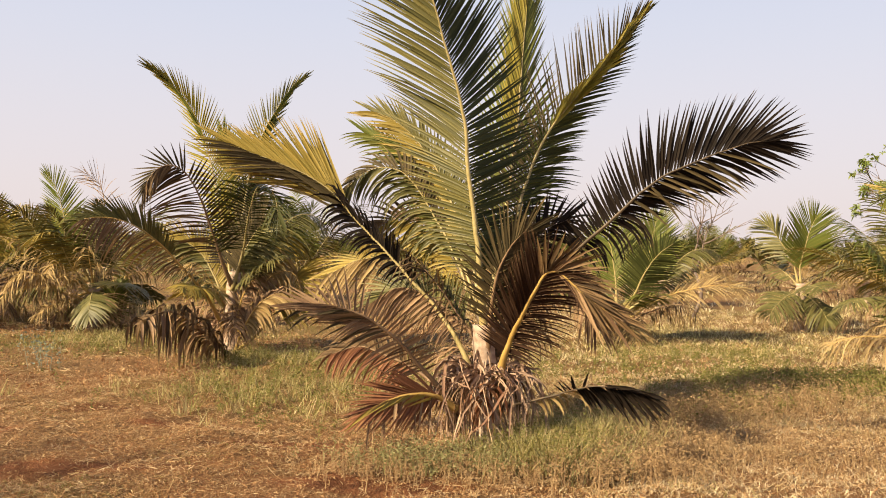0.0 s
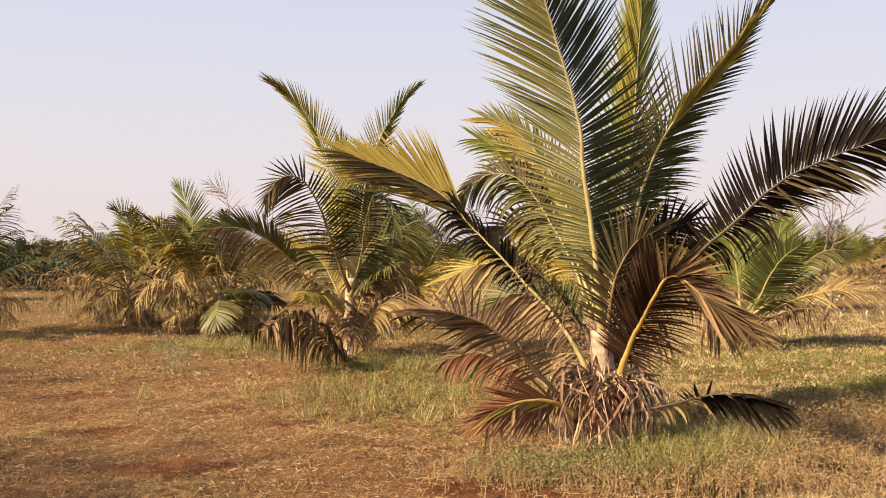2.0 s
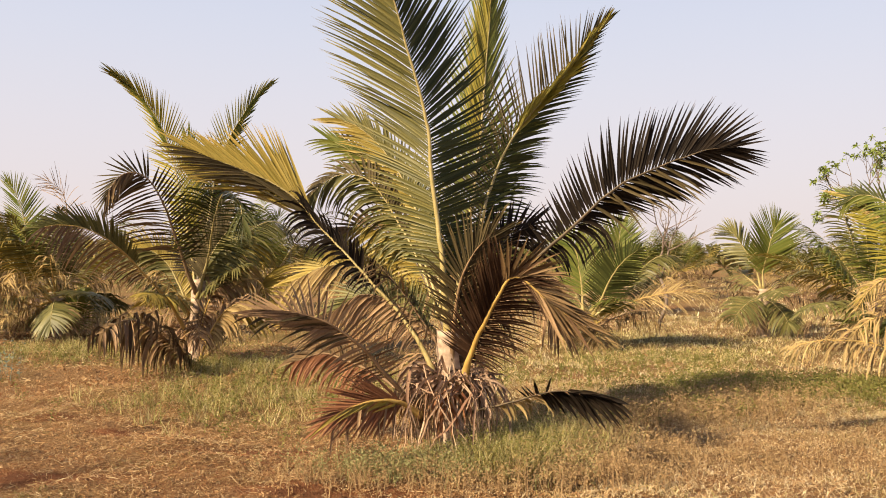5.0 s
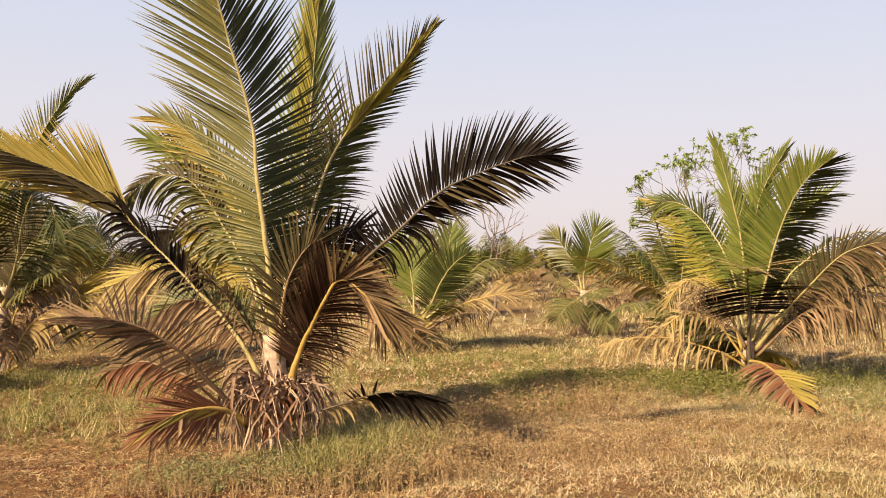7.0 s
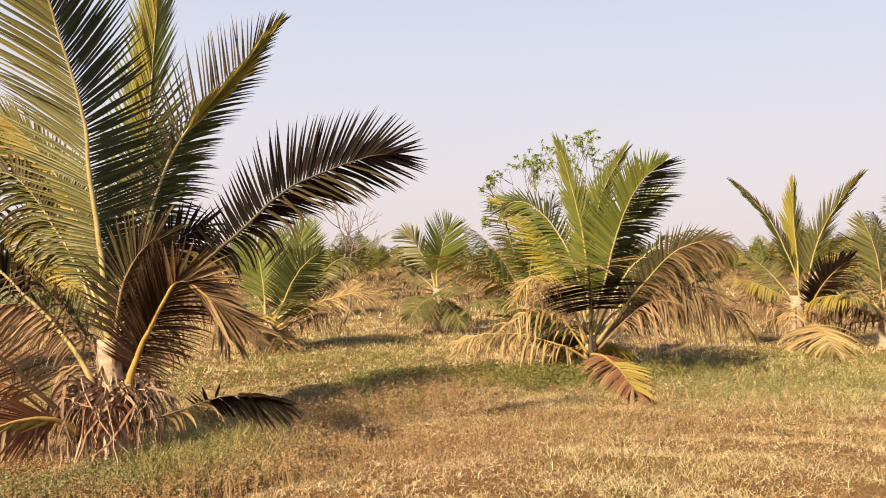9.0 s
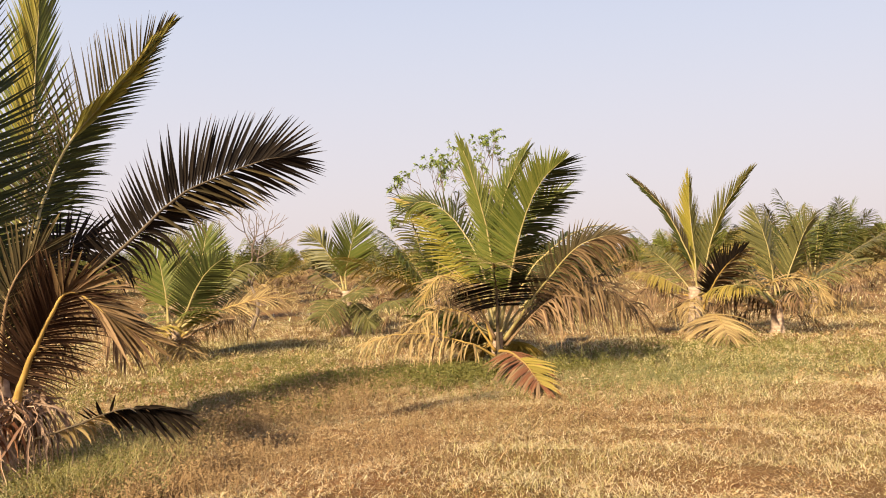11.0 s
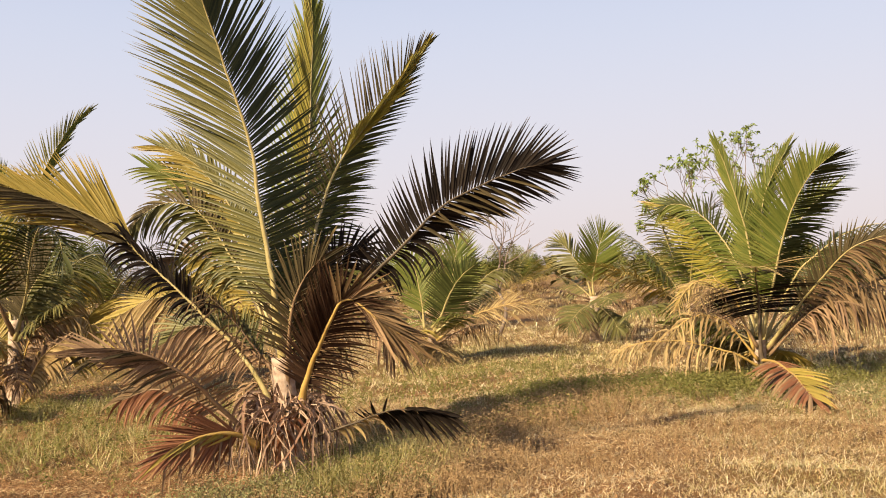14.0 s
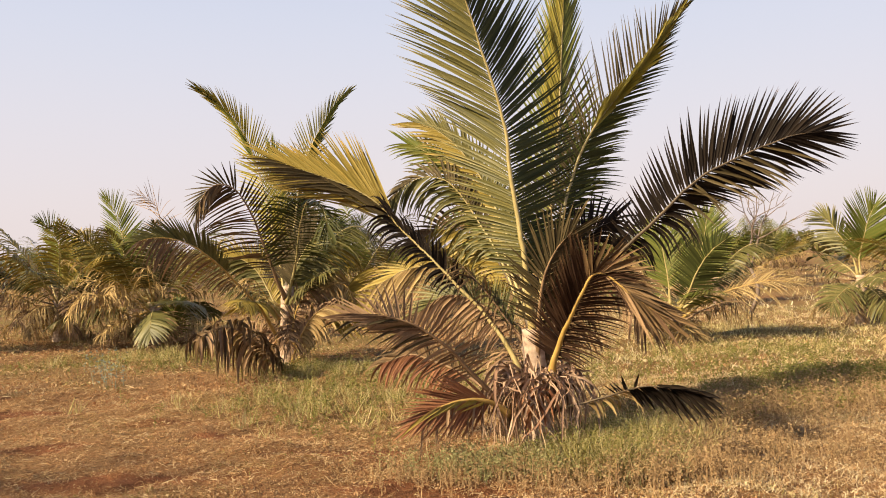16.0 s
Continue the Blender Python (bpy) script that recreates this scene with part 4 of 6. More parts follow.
plume(left, "green", ((0.01, 0.11, 0.65), (-0.00, 0.31, 1.26), (0.06, 0.53, 2.13), (0.17, 0.66, 2.78), (0.32, 0.75, 3.23), (0.50, 0.82, 3.57), (0.72, 0.90, 3.86), (0.97, 0.98, 4.06)),
      (fan(1, 54, ((0, 60), (0.4, 50), (0.65, 40), (1, 4)), ((0, 0.4), (0.3, 0.6), (0.6, 0.5), (1, 0.25)), 5, 0.0, kind='olive', blade=0.018),
       fan(-1, 54, ((0, 70), (0.4, 50), (0.65, 22), (1, 4)), ((0, 0.4), (0.3, 0.6), (0.6, 0.42), (1, 0.25)), 15, 0.05),
       fan(-1, 40, ((0, 18), (1, 3)), ((0, 0.4), (1, 0.28)), -10, 0.0, s0=0.5, kind='green'),), face=(-0.2, 1, 0.2), start=0.3, cut=0.75, wide=1.25)
plume(left, "green", ((-0.04, 0.20, 0.64), (-0.15, 0.58, 1.25), (-0.23, 0.77, 2.06), (-0.32, 0.85, 2.79), (-0.43, 0.87, 3.40)),
      (fan(1, 44, ((0, 60), (0.5, 45), (1, 8)), ((0, 0.4), (0.4, 0.65), (1, 0.35)), 15, 0.05),
       fan(-1, 44, ((0, 60), (0.5, 45), (1, 8)), ((0, 0.4), (0.4, 0.65), (1, 0.35)), 15, 0.05),), face=(0.2, 1, -0.15), start=0.35, cut=0.75, wide=1.25)
plume(left, "umber", ((-0.02, -0.21, 0.34), (-0.07, -0.38, 0.57), (-0.20, -0.57, 0.88), (-0.45, -0.88, 1.29), (-0.67, -1.15, 1.58), (-0.90, -1.36, 1.77), (-1.13, -1.52, 1.83), (-1.33, -1.67, 1.80), (-1.51, -1.82, 1.62)),
      (fan(1, 52, ((0, 80), (0.4, 75), (0.8, 60), (1, 20)), ((0, 0.3), (0.3, 0.55), (0.6, 0.62), (1, 0.35)), -5, 0.55, s0=0.1, kind='brown', blade=0.02),
       fan(-1, 54, ((0, 60), (0.4, 40), (0.8, 25), (1, 8)), ((0, 0.2), (0.3, 0.4), (0.6, 0.42), (1, 0.3)), 10, 0.1, s0=0.25, kind='olive'),), face=(0.2, 1, -0.15), start=0.38, thick=0.036, stalk='gold', cut=0.75, wide=1.25)
plume(left, "umber", ((0.07, -0.19, 0.04), (0.01, -0.62, 0.20), (-0.06, -1.05, 0.42), (-0.18, -1.38, 0.63), (-0.33, -1.63, 0.72), (-0.48, -1.82, 0.67), (-0.63, -1.96, 0.52), (-0.78, -2.05, 0.34)),
      (fan(1, 40, ((0, 95), (0.5, 95), (1, 40)), ((0, 0.3), (0.3, 0.65), (0.7, 0.7), (1, 0.35)), -5, 1.9, blade=0.034, mess=0.6),
       fan(1, 26, ((0, 95), (0.5, 95), (1, 40)), ((0, 0.3), (0.3, 0.7), (0.7, 0.65), (1, 0.35)), -25, 1.9, kind='brown', blade=0.034, mess=0.65),
       fan(-1, 40, ((0, 100), (0.5, 100), (1, 60)), ((0, 0.3), (0.3, 0.6), (0.7, 0.6), (1, 0.4)), 25, 2.2, kind='umber', blade=0.036, mess=0.6),
       fan(1, 18, ((0, 80), (1, 30)), ((0, 0.4), (1, 0.45)), 0, 1.4, s0=0.5, kind='straw', blade=0.028, mess=0.2),), face=(0.2, 1, -0.1), start=0.22, thick=0.034, stalk='brown', cut=0.75, wide=1.25)
plume(left, "straw", ((0.08, -0.08, 0.03), (0.19, -0.26, 0.29), (0.36, -0.37, 0.61), (0.54, -0.43, 0.80), (0.76, -0.43, 0.88), (0.95, -0.43, 0.73)),
      (fan(-1, 30, ((0, 70), (0.5, 60), (1, 30)), ((0, 0.3), (0.5, 0.5), (1, 0.4)), -10, 1.0, kind='straw', blade=0.034, mess=0.2),
       fan(1, 20, ((0, 50), (0.5, 40), (1, 20)), ((0, 0.2), (0.5, 0.3), (1, 0.3)), 10, 0.6, kind='brown', mess=0.3),), face=(0.2, 1, -0.1), start=0.4, thick=0.03, stalk='gold', cut=0.75, wide=1.25)
plume(left, "straw", ((0.04, 0.01, 0.03), (0.10, -0.08, 0.44), (0.20, -0.16, 0.82), (0.34, -0.22, 1.03), (0.57, -0.22, 1.11), (0.82, -0.21, 0.98)),
      (fan(-1, 30, ((0, 70), (0.5, 60), (1, 30)), ((0, 0.3), (0.5, 0.55), (1, 0.4)), -10, 0.9, kind='brown', blade=0.034, mess=0.2),
       fan(1, 24, ((0, 50), (0.5, 40), (1, 20)), ((0, 0.2), (0.5, 0.4), (1, 0.3)), 10, 0.4, kind='umber', mess=0.2),), face=(0.2, 1, -0.1), start=0.35, thick=0.03, stalk='gold', cut=0.75, wide=1.25)
plume(left, "olive", ((0.03, 0.11, 0.34), (0.10, 0.34, 0.95), (0.28, 0.58, 1.41), (0.52, 0.75, 1.62), (0.78, 0.87, 1.58), (1.02, 0.97, 1.25)),
      (fan(-1, 40, ((0, 70), (0.5, 60), (1, 20)), ((0, 0.4), (0.5, 0.7), (1, 0.5)), -10, 0.7, kind='yellow'),
       fan(1, 40, ((0, 60), (0.5, 45), (1, 15)), ((0, 0.4), (0.5, 0.6), (1, 0.4)), 10, 0.2, kind='green'),), face=(0.2, 1, -0.1), start=0.3, cut=0.75, wide=1.25)
plume(left, "olive", ((0.00, 0.21, 0.33), (0.15, 0.65, 1.09), (0.35, 1.01, 1.70), (0.52, 1.16, 1.95), (0.69, 1.31, 1.92), (0.87, 1.45, 1.58)),
      (fan(-1, 40, ((0, 70), (0.5, 60), (1, 20)), ((0, 0.4), (0.5, 0.6), (1, 0.5)), -10, 0.8, kind='olive'),
       fan(1, 40, ((0, 60), (0.5, 45), (1, 15)), ((0, 0.4), (0.5, 0.5), (1, 0.4)), 10, 0.2, kind='green'),), face=(0.2, 1, -0.1), start=0.3, cut=0.75, wide=1.25)
plume(left, "yellow", ((-0.05, 0.09, 0.34), (-0.25, 0.35, 0.94), (-0.56, 0.48, 1.41), (-0.88, 0.50, 1.56), (-1.20, 0.53, 1.40)),
      (fan(1, 40, ((0, 70), (0.5, 60), (1, 20)), ((0, 0.4), (0.5, 0.7), (1, 0.4)), -10, 0.6, kind='olive'),
       fan(-1, 40, ((0, 60), (0.5, 45), (1, 15)), ((0, 0.4), (0.5, 0.5), (1, 0.4)), 10, 0.3, kind='yellow'),), face=(0.2, 1, -0.1), start=0.3, cut=0.75, wide=1.25)
plume(left, "straw", ((0.08, -0.08, 0.06), (0.46, -0.20, 0.38), (0.82, -0.21, 0.90), (0.97, -0.22, 1.19), (1.16, -0.23, 1.28), (1.34, -0.18, 1.20)),
      (fan(1, 30, ((0, 120), (0.5, 140), (1, 60)), ((0, 0.4), (0.5, 0.55), (1, 0.55)), -10, 0.3, s0=0.45, kind='straw', blade=0.03),
       fan(-1, 40, ((0, 90), (0.5, 80), (1, 20)), ((0, 0.4), (0.5, 0.62), (1, 0.6)), -10, 0.35, s0=0.4, kind='yellow', blade=0.03),), face=(0.2, 1, -0.15), start=0.3, stalk='gold', cut=0.75, wide=1.25)
plume(left, "deep", ((0.07, -0.09, 0.89), (0.18, -0.16, 1.34), (0.39, -0.21, 1.72), (0.60, -0.26, 1.87), (0.80, -0.32, 1.76)),
      (fan(1, 44, ((0, 70), (0.5, 55), (1, 20)), ((0, 0.5), (0.5, 0.75), (1, 0.5)), 5, 0.0, kind='dusk'),
       fan(-1, 44, ((0, 70), (0.5, 60), (1, 20)), ((0, 0.5), (0.5, 0.75), (1, 0.5)), -5, 0.5, kind='olive'),), face=(0.25, 1, -0.2), start=0.25, cut=0.75, wide=1.25)
frond(left, "deep", ((0.05, -0.10, 0.90), (0.23, -0.25, 1.49), (0.37, -0.53, 1.93), (0.52, -0.70, 2.30), (0.76, -0.95, 2.13), (0.87, -1.13, 1.63)), width=0.75, pairs=51, face=(-0.1, 0.7, 0.7), fold=-25, hang=0.4, start=0.25, blade=0.028)
frond(left, "olive", ((0.05, 0.00, 0.90), (0.30, 0.18, 1.32), (0.57, 0.45, 1.80), (0.95, 0.64, 1.97), (1.35, 0.74, 1.64)), width=0.62, pairs=51, face=(0.2, -0.3, 1), fold=-25, hang=0.6, start=0.25, blade=0.028)
frond(left, "straw", ((-0.05, -0.15, 0.70), (-0.11, -0.44, 0.96), (-0.27, -0.68, 1.27), (-0.43, -0.93, 1.13)), width=0.50, pairs=35, face=(0, -0.4, 1), fold=-30, hang=0.9, start=0.2, bare=0.2, blade=0.028)
frond(left, "straw", ((0.10, -0.05, 0.35), (0.21, -0.15, 0.33), (0.35, -0.22, 0.72), (0.59, -0.27, 1.07), (0.90, -0.29, 1.11), (1.06, -0.36, 0.59)), width=0.45, pairs=34, face=(0.1, -0.4, 1), fold=-30, hang=0.9, start=0.4, bare=0.15, blade=0.04, thick=0.034)
skirt(left, 40, 0.5, 0.4, 5, 0.025)
fill_fronds(left, 40, 11, 0.95, 1.1, ("olive", "yellow", "straw", "brown"), low=-40, high=50, width=0.5)

right = palm_at(6.30, 9.75, "young coconut palm with broad green fronds and drooping dry ones")
trunk(right, 0.5, 0.10, 0.075)
plume(right, "green", ((0.01, -0.06, 0.55), (0.07, -0.16, 1.00), (0.13, -0.25, 1.44), (0.18, -0.37, 1.87), (0.25, -0.48, 2.17), (0.34, -0.62, 2.43), (0.45, -0.77, 2.61), (0.56, -0.93, 2.75)),
      # darker green stands in for shade on the side away from the sun
      (fan(-1, 84, ((0, 80), (0.3, 80), (0.6, 74), (0.85, 60), (1, 20)), ((0, 0.4), (0.3, 0.66), (0.6, 0.78), (0.85, 0.66), (1, 0.3)), 16, 0.05, kind='deep'),
       fan(1, 84, ((0, 85), (0.3, 62), (0.6, 48), (0.85, 40), (1, 8)), ((0, 0.4), (0.3, 0.68), (0.6, 0.62), (0.85, 0.42), (1, 0.2)), 18, 0.04),), face=(0, 1, 0.1), start=0.22, thick=0.03, cut=0.4, wide=1.25)
plume(right, "green", ((0.04, 0.09, 0.54), (0.05, 0.15, 1.15), (0.02, 0.16, 1.76), (-0.06, 0.18, 2.22), (-0.17, 0.22, 2.65), (-0.31, 0.25, 3.10)),
      (fan(1, 70, ((0, 50), (0.4, 26), (1, 4)), ((0, 0.4), (0.4, 0.48), (1, 0.3)), 15, 0.0),
       fan(-1, 70, ((0, 60), (0.4, 36), (1, 5)), ((0, 0.4), (0.4, 0.5), (1, 0.3)), 25, 0.02),), face=(0.3, 1, 0.1), start=0.3, cut=0.4, wide=1.25)
plume(right, "olive", ((0.06, 0.20, 0.54), (0.09, 0.53, 1.15), (0.00, 0.76, 1.47), (-0.11, 0.94, 1.76), (-0.24, 1.14, 2.04), (-0.41, 1.36, 2.28), (-0.63, 1.55, 2.39)),
      (fan(1, 70, ((0, 75), (0.35, 55), (0.7, 35), (1, 6)), ((0, 0.4), (0.35, 0.6), (0.7, 0.52), (1, 0.3)), -8, 0.18, kind='gold_green'),
       fan(-1, 70, ((0, 70), (0.35, 45), (0.7, 30), (1, 6)), ((0, 0.3), (0.35, 0.45), (0.7, 0.42), (1, 0.3)), 10, 0.0, kind='green'),
       fan(1, 30, ((0, 20), (1, 8)), ((0, 0.5), (1, 0.4)), 0, 0.1, s0=0.5, kind='straw'),), face=(0.15, 1, -0.1), start=0.3, cut=0.4, wide=1.25)
plume(right, "green", ((0.11, 0.17, 0.53), (0.31, 0.34, 1.29), (0.40, 0.46, 1.91), (0.49, 0.46, 2.39), (0.68, 0.41, 2.78), (0.82, 0.34, 3.02)),
      (fan(1, 70, ((0, 60), (0.4, 40), (1, 5)), ((0, 0.4), (0.4, 0.55), (1, 0.3)), 15, 0.05),
       fan(-1, 70, ((0, 60), (0.4, 45), (1, 5)), ((0, 0.4), (0.4, 0.6), (1, 0.3)), 15, 0.05),), face=(0.1, 1, 0.1), start=0.3, cut=0.4, wide=1.25)
plume(right, "green", ((0.07, 0.19, 0.54), (0.05, 0.44, 1.31), (-0.08, 0.75, 1.88), (-0.28, 0.99, 2.23), (-0.53, 1.20, 2.33), (-0.73, 1.38, 2.15)),
      (fan(1, 40, ((0, 70), (0.5, 60), (1, 20)), ((0, 0.4), (0.5, 0.5), (1, 0.3)), -8, 0.5),
       fan(-1, 40, ((0, 60), (0.5, 45), (1, 12)), ((0, 0.4), (0.5, 0.45), (1, 0.3)), 8, 0.1, kind='deep'),), face=(0.15, 1, -0.1), start=0.3, cut=0.4, wide=1.25)
plume(right, "red", ((-0.03, -0.10, 0.26), (-0.14, -0.50, 0.29), (-0.31, -0.98, 0.28), (-0.50, -1.45, 0.25), (-0.71, -1.91, 0.20), (-0.89, -2.27, 0.16)),
      (fan(-1, 40, ((0, 80), (0.3, 66), (0.6, 48), (1, 14)), ((0, 0.5), (0.4, 0.68), (1, 0.45)), -25, 0.45, blade=0.03, mess=0.2),
       fan(1, 40, ((0, 80), (0.3, 66), (0.6, 48), (1, 14)), ((0, 0.5), (0.4, 0.68), (1, 0.45)), -25, 0.45, kind='brown', blade=0.03, mess=0.2),
       fan(-1, 14, ((0, 50), (1, 20)), ((0, 0.5), (1, 0.45)), 5, 0.15, s0=0.3, kind='yellow', blade=0.036),
       fan(1, 14, ((0, 60), (1, 20)), ((0, 0.5), (1, 0.45)), -5, 0.2, s0=0.1, kind='red', blade=0.036),), face=(-0.2, -0.4, 1), start=0.12, stalk='gold', cut=0.0, wide=1.25)
plume(right, "deep", ((0.08, -0.05, 0.40), (0.28, -0.41, 0.91), (0.48, -0.76, 1.36), (0.61, -0.96, 1.58), (0.77, -1.12, 1.68), (0.95, -1.28, 1.73), (1.15, -1.46, 1.67)),
      (fan(1, 44, ((0, 60), (0.5, 40), (1, 8)), ((0, 0.3), (0.5, 0.45), (1, 0.3)), 8, 0.0, kind='dusk'),
       fan(-1, 44, ((0, 70), (0.5, 55), (1, 10)), ((0, 0.4), (0.5, 0.6), (1, 0.4)), -8, 0.7, kind='umber'),
       fan(-1, 24, ((0, 70), (0.5, 60), (1, 20)), ((0, 0.4), (0.5, 0.7), (1, 0.5)), -20, 1.1, s0=0.3, kind='umber', mess=0.2),), face=(0.15, 1, -0.1), start=0.35, cut=0.4, wide=1.25)
plume(right, "green", ((0.08, 0.07, 0.54), (0.33, 0.15, 1.28), (0.62, 0.09, 1.88), (0.90, -0.02, 2.25), (1.17, -0.13, 2.40)),
      # right rank again carries painted shade
      (fan(-1, 44, ((0, 80), (0.5, 70), (1, 20)), ((0, 0.4), (0.5, 0.6), (1, 0.4)), 10, 0.25, kind='deep'),
       fan(1, 44, ((0, 70), (0.5, 55), (1, 15)), ((0, 0.4), (0.5, 0.55), (1, 0.35)), 10, 0.05),), face=(0, 1, 0.1), start=0.3, cut=0.4, wide=1.25)
# near-black leaf colour holds the shade under this arched leaf
frond(right, "dark", ((0.00, -0.10, 0.12), (-0.05, -0.11, 0.27), (-0.07, -0.13, 0.71), (-0.13, -0.21, 1.13), (-0.27, -0.42, 1.30), (-0.42, -0.68, 1.38), (-0.52, -0.86, 1.39)), width=0.81, pairs=54, face=(0, 0.35, 1), fold=-12, hang=0.15, start=0.45, blade=0.028, sweep=1.15, thick=0.042)
# added straw overlay that paints the sunlit top edge of the dark leaf
frond(right, "straw", ((-0.33, -0.53, 1.39), (-0.43, -0.67, 1.43), (-0.53, -0.85, 1.44)), width=0.81, pairs=20, face=(0, -0.2, 1), fold=4, hang=0.2, start=0.02, blade=0.03, sweep=1.15)
frond(right, "deep", ((0.08, 0.05, 0.45), (0.42, -0.15, 1.26), (0.70, -0.28, 1.55), (0.99, -0.40, 1.77), (1.27, -0.58, 1.88), (1.58, -0.78, 1.80), (1.75, -0.89, 1.61)), width=0.65, pairs=56, face=(0.2, -0.5, 1), fold=-25, hang=0.55, start=0.3, blade=0.028)
frond(right, "umber", ((0.08, -0.05, 0.39), (0.40, -0.38, 0.90), (0.71, -0.70, 1.12), (0.95, -0.97, 1.10), (1.21, -1.26, 0.87), (1.52, -1.52, 0.45)), width=0.85, pairs=70, face=(0.1, -0.7, 1), fold=-15, hang=0.6, start=0.25, bare=0.05, blade=0.05)
frond(right, "brown", ((0.08, -0.10, 0.33), (0.28, -0.42, 0.72), (0.50, -0.74, 0.98), (0.74, -1.07, 0.92), (0.93, -1.32, 0.60)), width=0.8, pairs=55, face=(0.1, -0.5, 1), fold=-30, hang=0.8, start=0.25, bare=0.1, blade=0.04)
frond(right, "straw", ((0.05, 0.05, 0.36), (0.57, -0.13, 0.80), (1.01, -0.29, 0.99), (1.45, -0.46, 1.14), (1.83, -0.70, 0.90)), width=0.52, pairs=45, face=(0.1, -0.5, 1), fold=-25, hang=0.6, start=0.3, bare=0.1, blade=0.028)
frond(right, "straw", ((-0.08, -0.10, 0.18), (-0.50, -0.15, 0.40), (-1.03, -0.05, 0.55), (-1.49, 0.07, 0.58), (-1.86, 0.19, 0.45), (-2.03, 0.24, 0.24)), width=0.65, pairs=44, face=(0, -0.5, 1), fold=-20, hang=1.0, start=0.15, bare=0.05, blade=0.04)
frond(right, "straw", ((-0.08, 0.00, 0.39), (-0.29, 0.07, 1.09), (-0.58, 0.14, 1.31), (-0.88, 0.21, 1.17), (-1.10, 0.29, 0.73)), width=0.55, pairs=45, face=(0, -0.5, 1), fold=-20, hang=0.6, start=0.25, blade=0.028)
frond(right, "umber", ((-0.06, -0.05, 0.42), (-0.36, -0.06, 0.94), (-0.62, -0.08, 1.17), (-0.82, -0.13, 1.10), (-0.99, -0.14, 0.75)), width=0.38, pairs=43, face=(0, -0.5, 1), fold=-10, hang=0.35, start=0.25, blade=0.028)
frond(right, "umber", ((0.08, 0.00, 0.36), (0.52, -0.33, 0.85), (0.83, -0.66, 1.01), (1.20, -0.89, 0.93), (1.49, -1.20, 0.57)), width=0.7, pairs=60, face=(0.1, -0.6, 1), fold=-20, hang=0.8, start=0.2, bare=0.05, blade=0.045)
frond(right, "deep", ((0.08, 0.10, 0.42), (0.69, -0.09, 1.14), (1.07, -0.22, 1.37), (1.45, -0.34, 1.44), (1.77, -0.55, 1.21)), width=0.6, pairs=50, face=(0.1, -0.4, 1), fold=-20, hang=0.6, start=0.25, blade=0.028)
frond(right, "straw", ((-0.10, -0.10, 0.27), (-0.45, -0.07, 0.73), (-0.79, -0.08, 0.85), (-1.08, -0.01, 0.75), (-1.31, 0.02, 0.40)), width=0.5, pairs=40, face=(0, -0.5, 1), fold=-25, hang=0.9, start=0.2, blade=0.045)
fill_fronds(right, 41, 10, 0.5, 1.2, ("green", "olive", "yellow", "straw"), low=-35, high=35, width=0.45, az0=-60, spread=120)

far_right = palm_at(11.65, 11.59, "young coconut palm with three upright fronds and a straw-coloured dead leaf")
trunk(far_right, 0.85, 0.14, 0.11)
plume(far_right, "deep", ((0.04, -0.04, 0.54), (-0.03, -0.04, 1.15), (-0.24, 0.09, 1.77), (-0.45, 0.23, 2.24), (-0.69, 0.39, 2.57), (-0.95, 0.57, 2.86)),
      (fan(1, 46, ((0, 40), (0.5, 20), (1, 4)), ((0, 0.3), (0.5, 0.36), (1, 0.25)), 0, 0.05),
       fan(-1, 46, ((0, 40), (0.5, 24), (1, 4)), ((0, 0.3), (0.5, 0.36), (1, 0.25)), 0, 0.0, kind='dusk'),), face=(0, 1, 0.1), start=0.3, cut=0.4, wide=1.25)
plume(far_right, "olive", ((0.04, -0.04, 0.54), (0.09, 0.05, 1.35), (0.07, 0.08, 1.96), (0.05, 0.09, 2.43), (0.06, 0.08, 2.89)),
      (fan(1, 70, ((0, 34), (0.5, 28), (1, 5)), ((0, 0.5), (0.5, 0.62), (1, 0.35)), 15, 0.0, kind='gold_green'),
       fan(-1, 70, ((0, 34), (0.5, 30), (1, 5)), ((0, 0.5), (0.5, 0.62), (1, 0.35)), 10, 0.0),), face=(0, 1, 0.1), start=0.25, cut=0.4, wide=1.25)
plume(far_right, "olive", ((0.13, 0.01, 0.53), (0.32, -0.03, 1.38), (0.49, -0.13, 2.01), (0.65, -0.29, 2.44), (0.84, -0.47, 2.80), (0.97, -0.60, 3.00)),
      (fan(1, 50, ((0, 40), (0.5, 28), (1, 4)), ((0, 0.5), (0.5, 0.6), (1, 0.25)), 20, 0.0),
       fan(-1, 50, ((0, 55), (0.5, 35), (1, 4)), ((0, 0.6), (0.5, 0.6), (1, 0.25)), 15, 0.05, kind='green'),
       fan(-1, 40, ((0, 16), (1, 4)), ((0, 0.4), (1, 0.25)), -10, 0.0, s0=0.3, kind='gold_green'),), face=(0, 1, 0.1), start=0.25, cut=0.4, wide=1.25)
plume(far_right, "dark", ((-0.11, -0.31, 0.45), (-0.11, -0.45, 0.73), (-0.07, -0.63, 1.02), (0.03, -0.86, 1.31), (0.14, -1.12, 1.52)),
      (fan(1, 40, ((0, 70), (0.5, 55), (1, 12)), ((0, 0.4), (0.5, 0.6), (1, 0.3)), 8, 0.0, blade=0.03),
       fan(-1, 40, ((0, 75), (0.5, 60), (1, 12)), ((0, 0.4), (0.5, 0.6), (1, 0.3)), 0, 0.4, kind='umber', blade=0.03),), face=(0, 1, 0.1), start=0.25, stalk='gold', cut=0.4, wide=1.25)
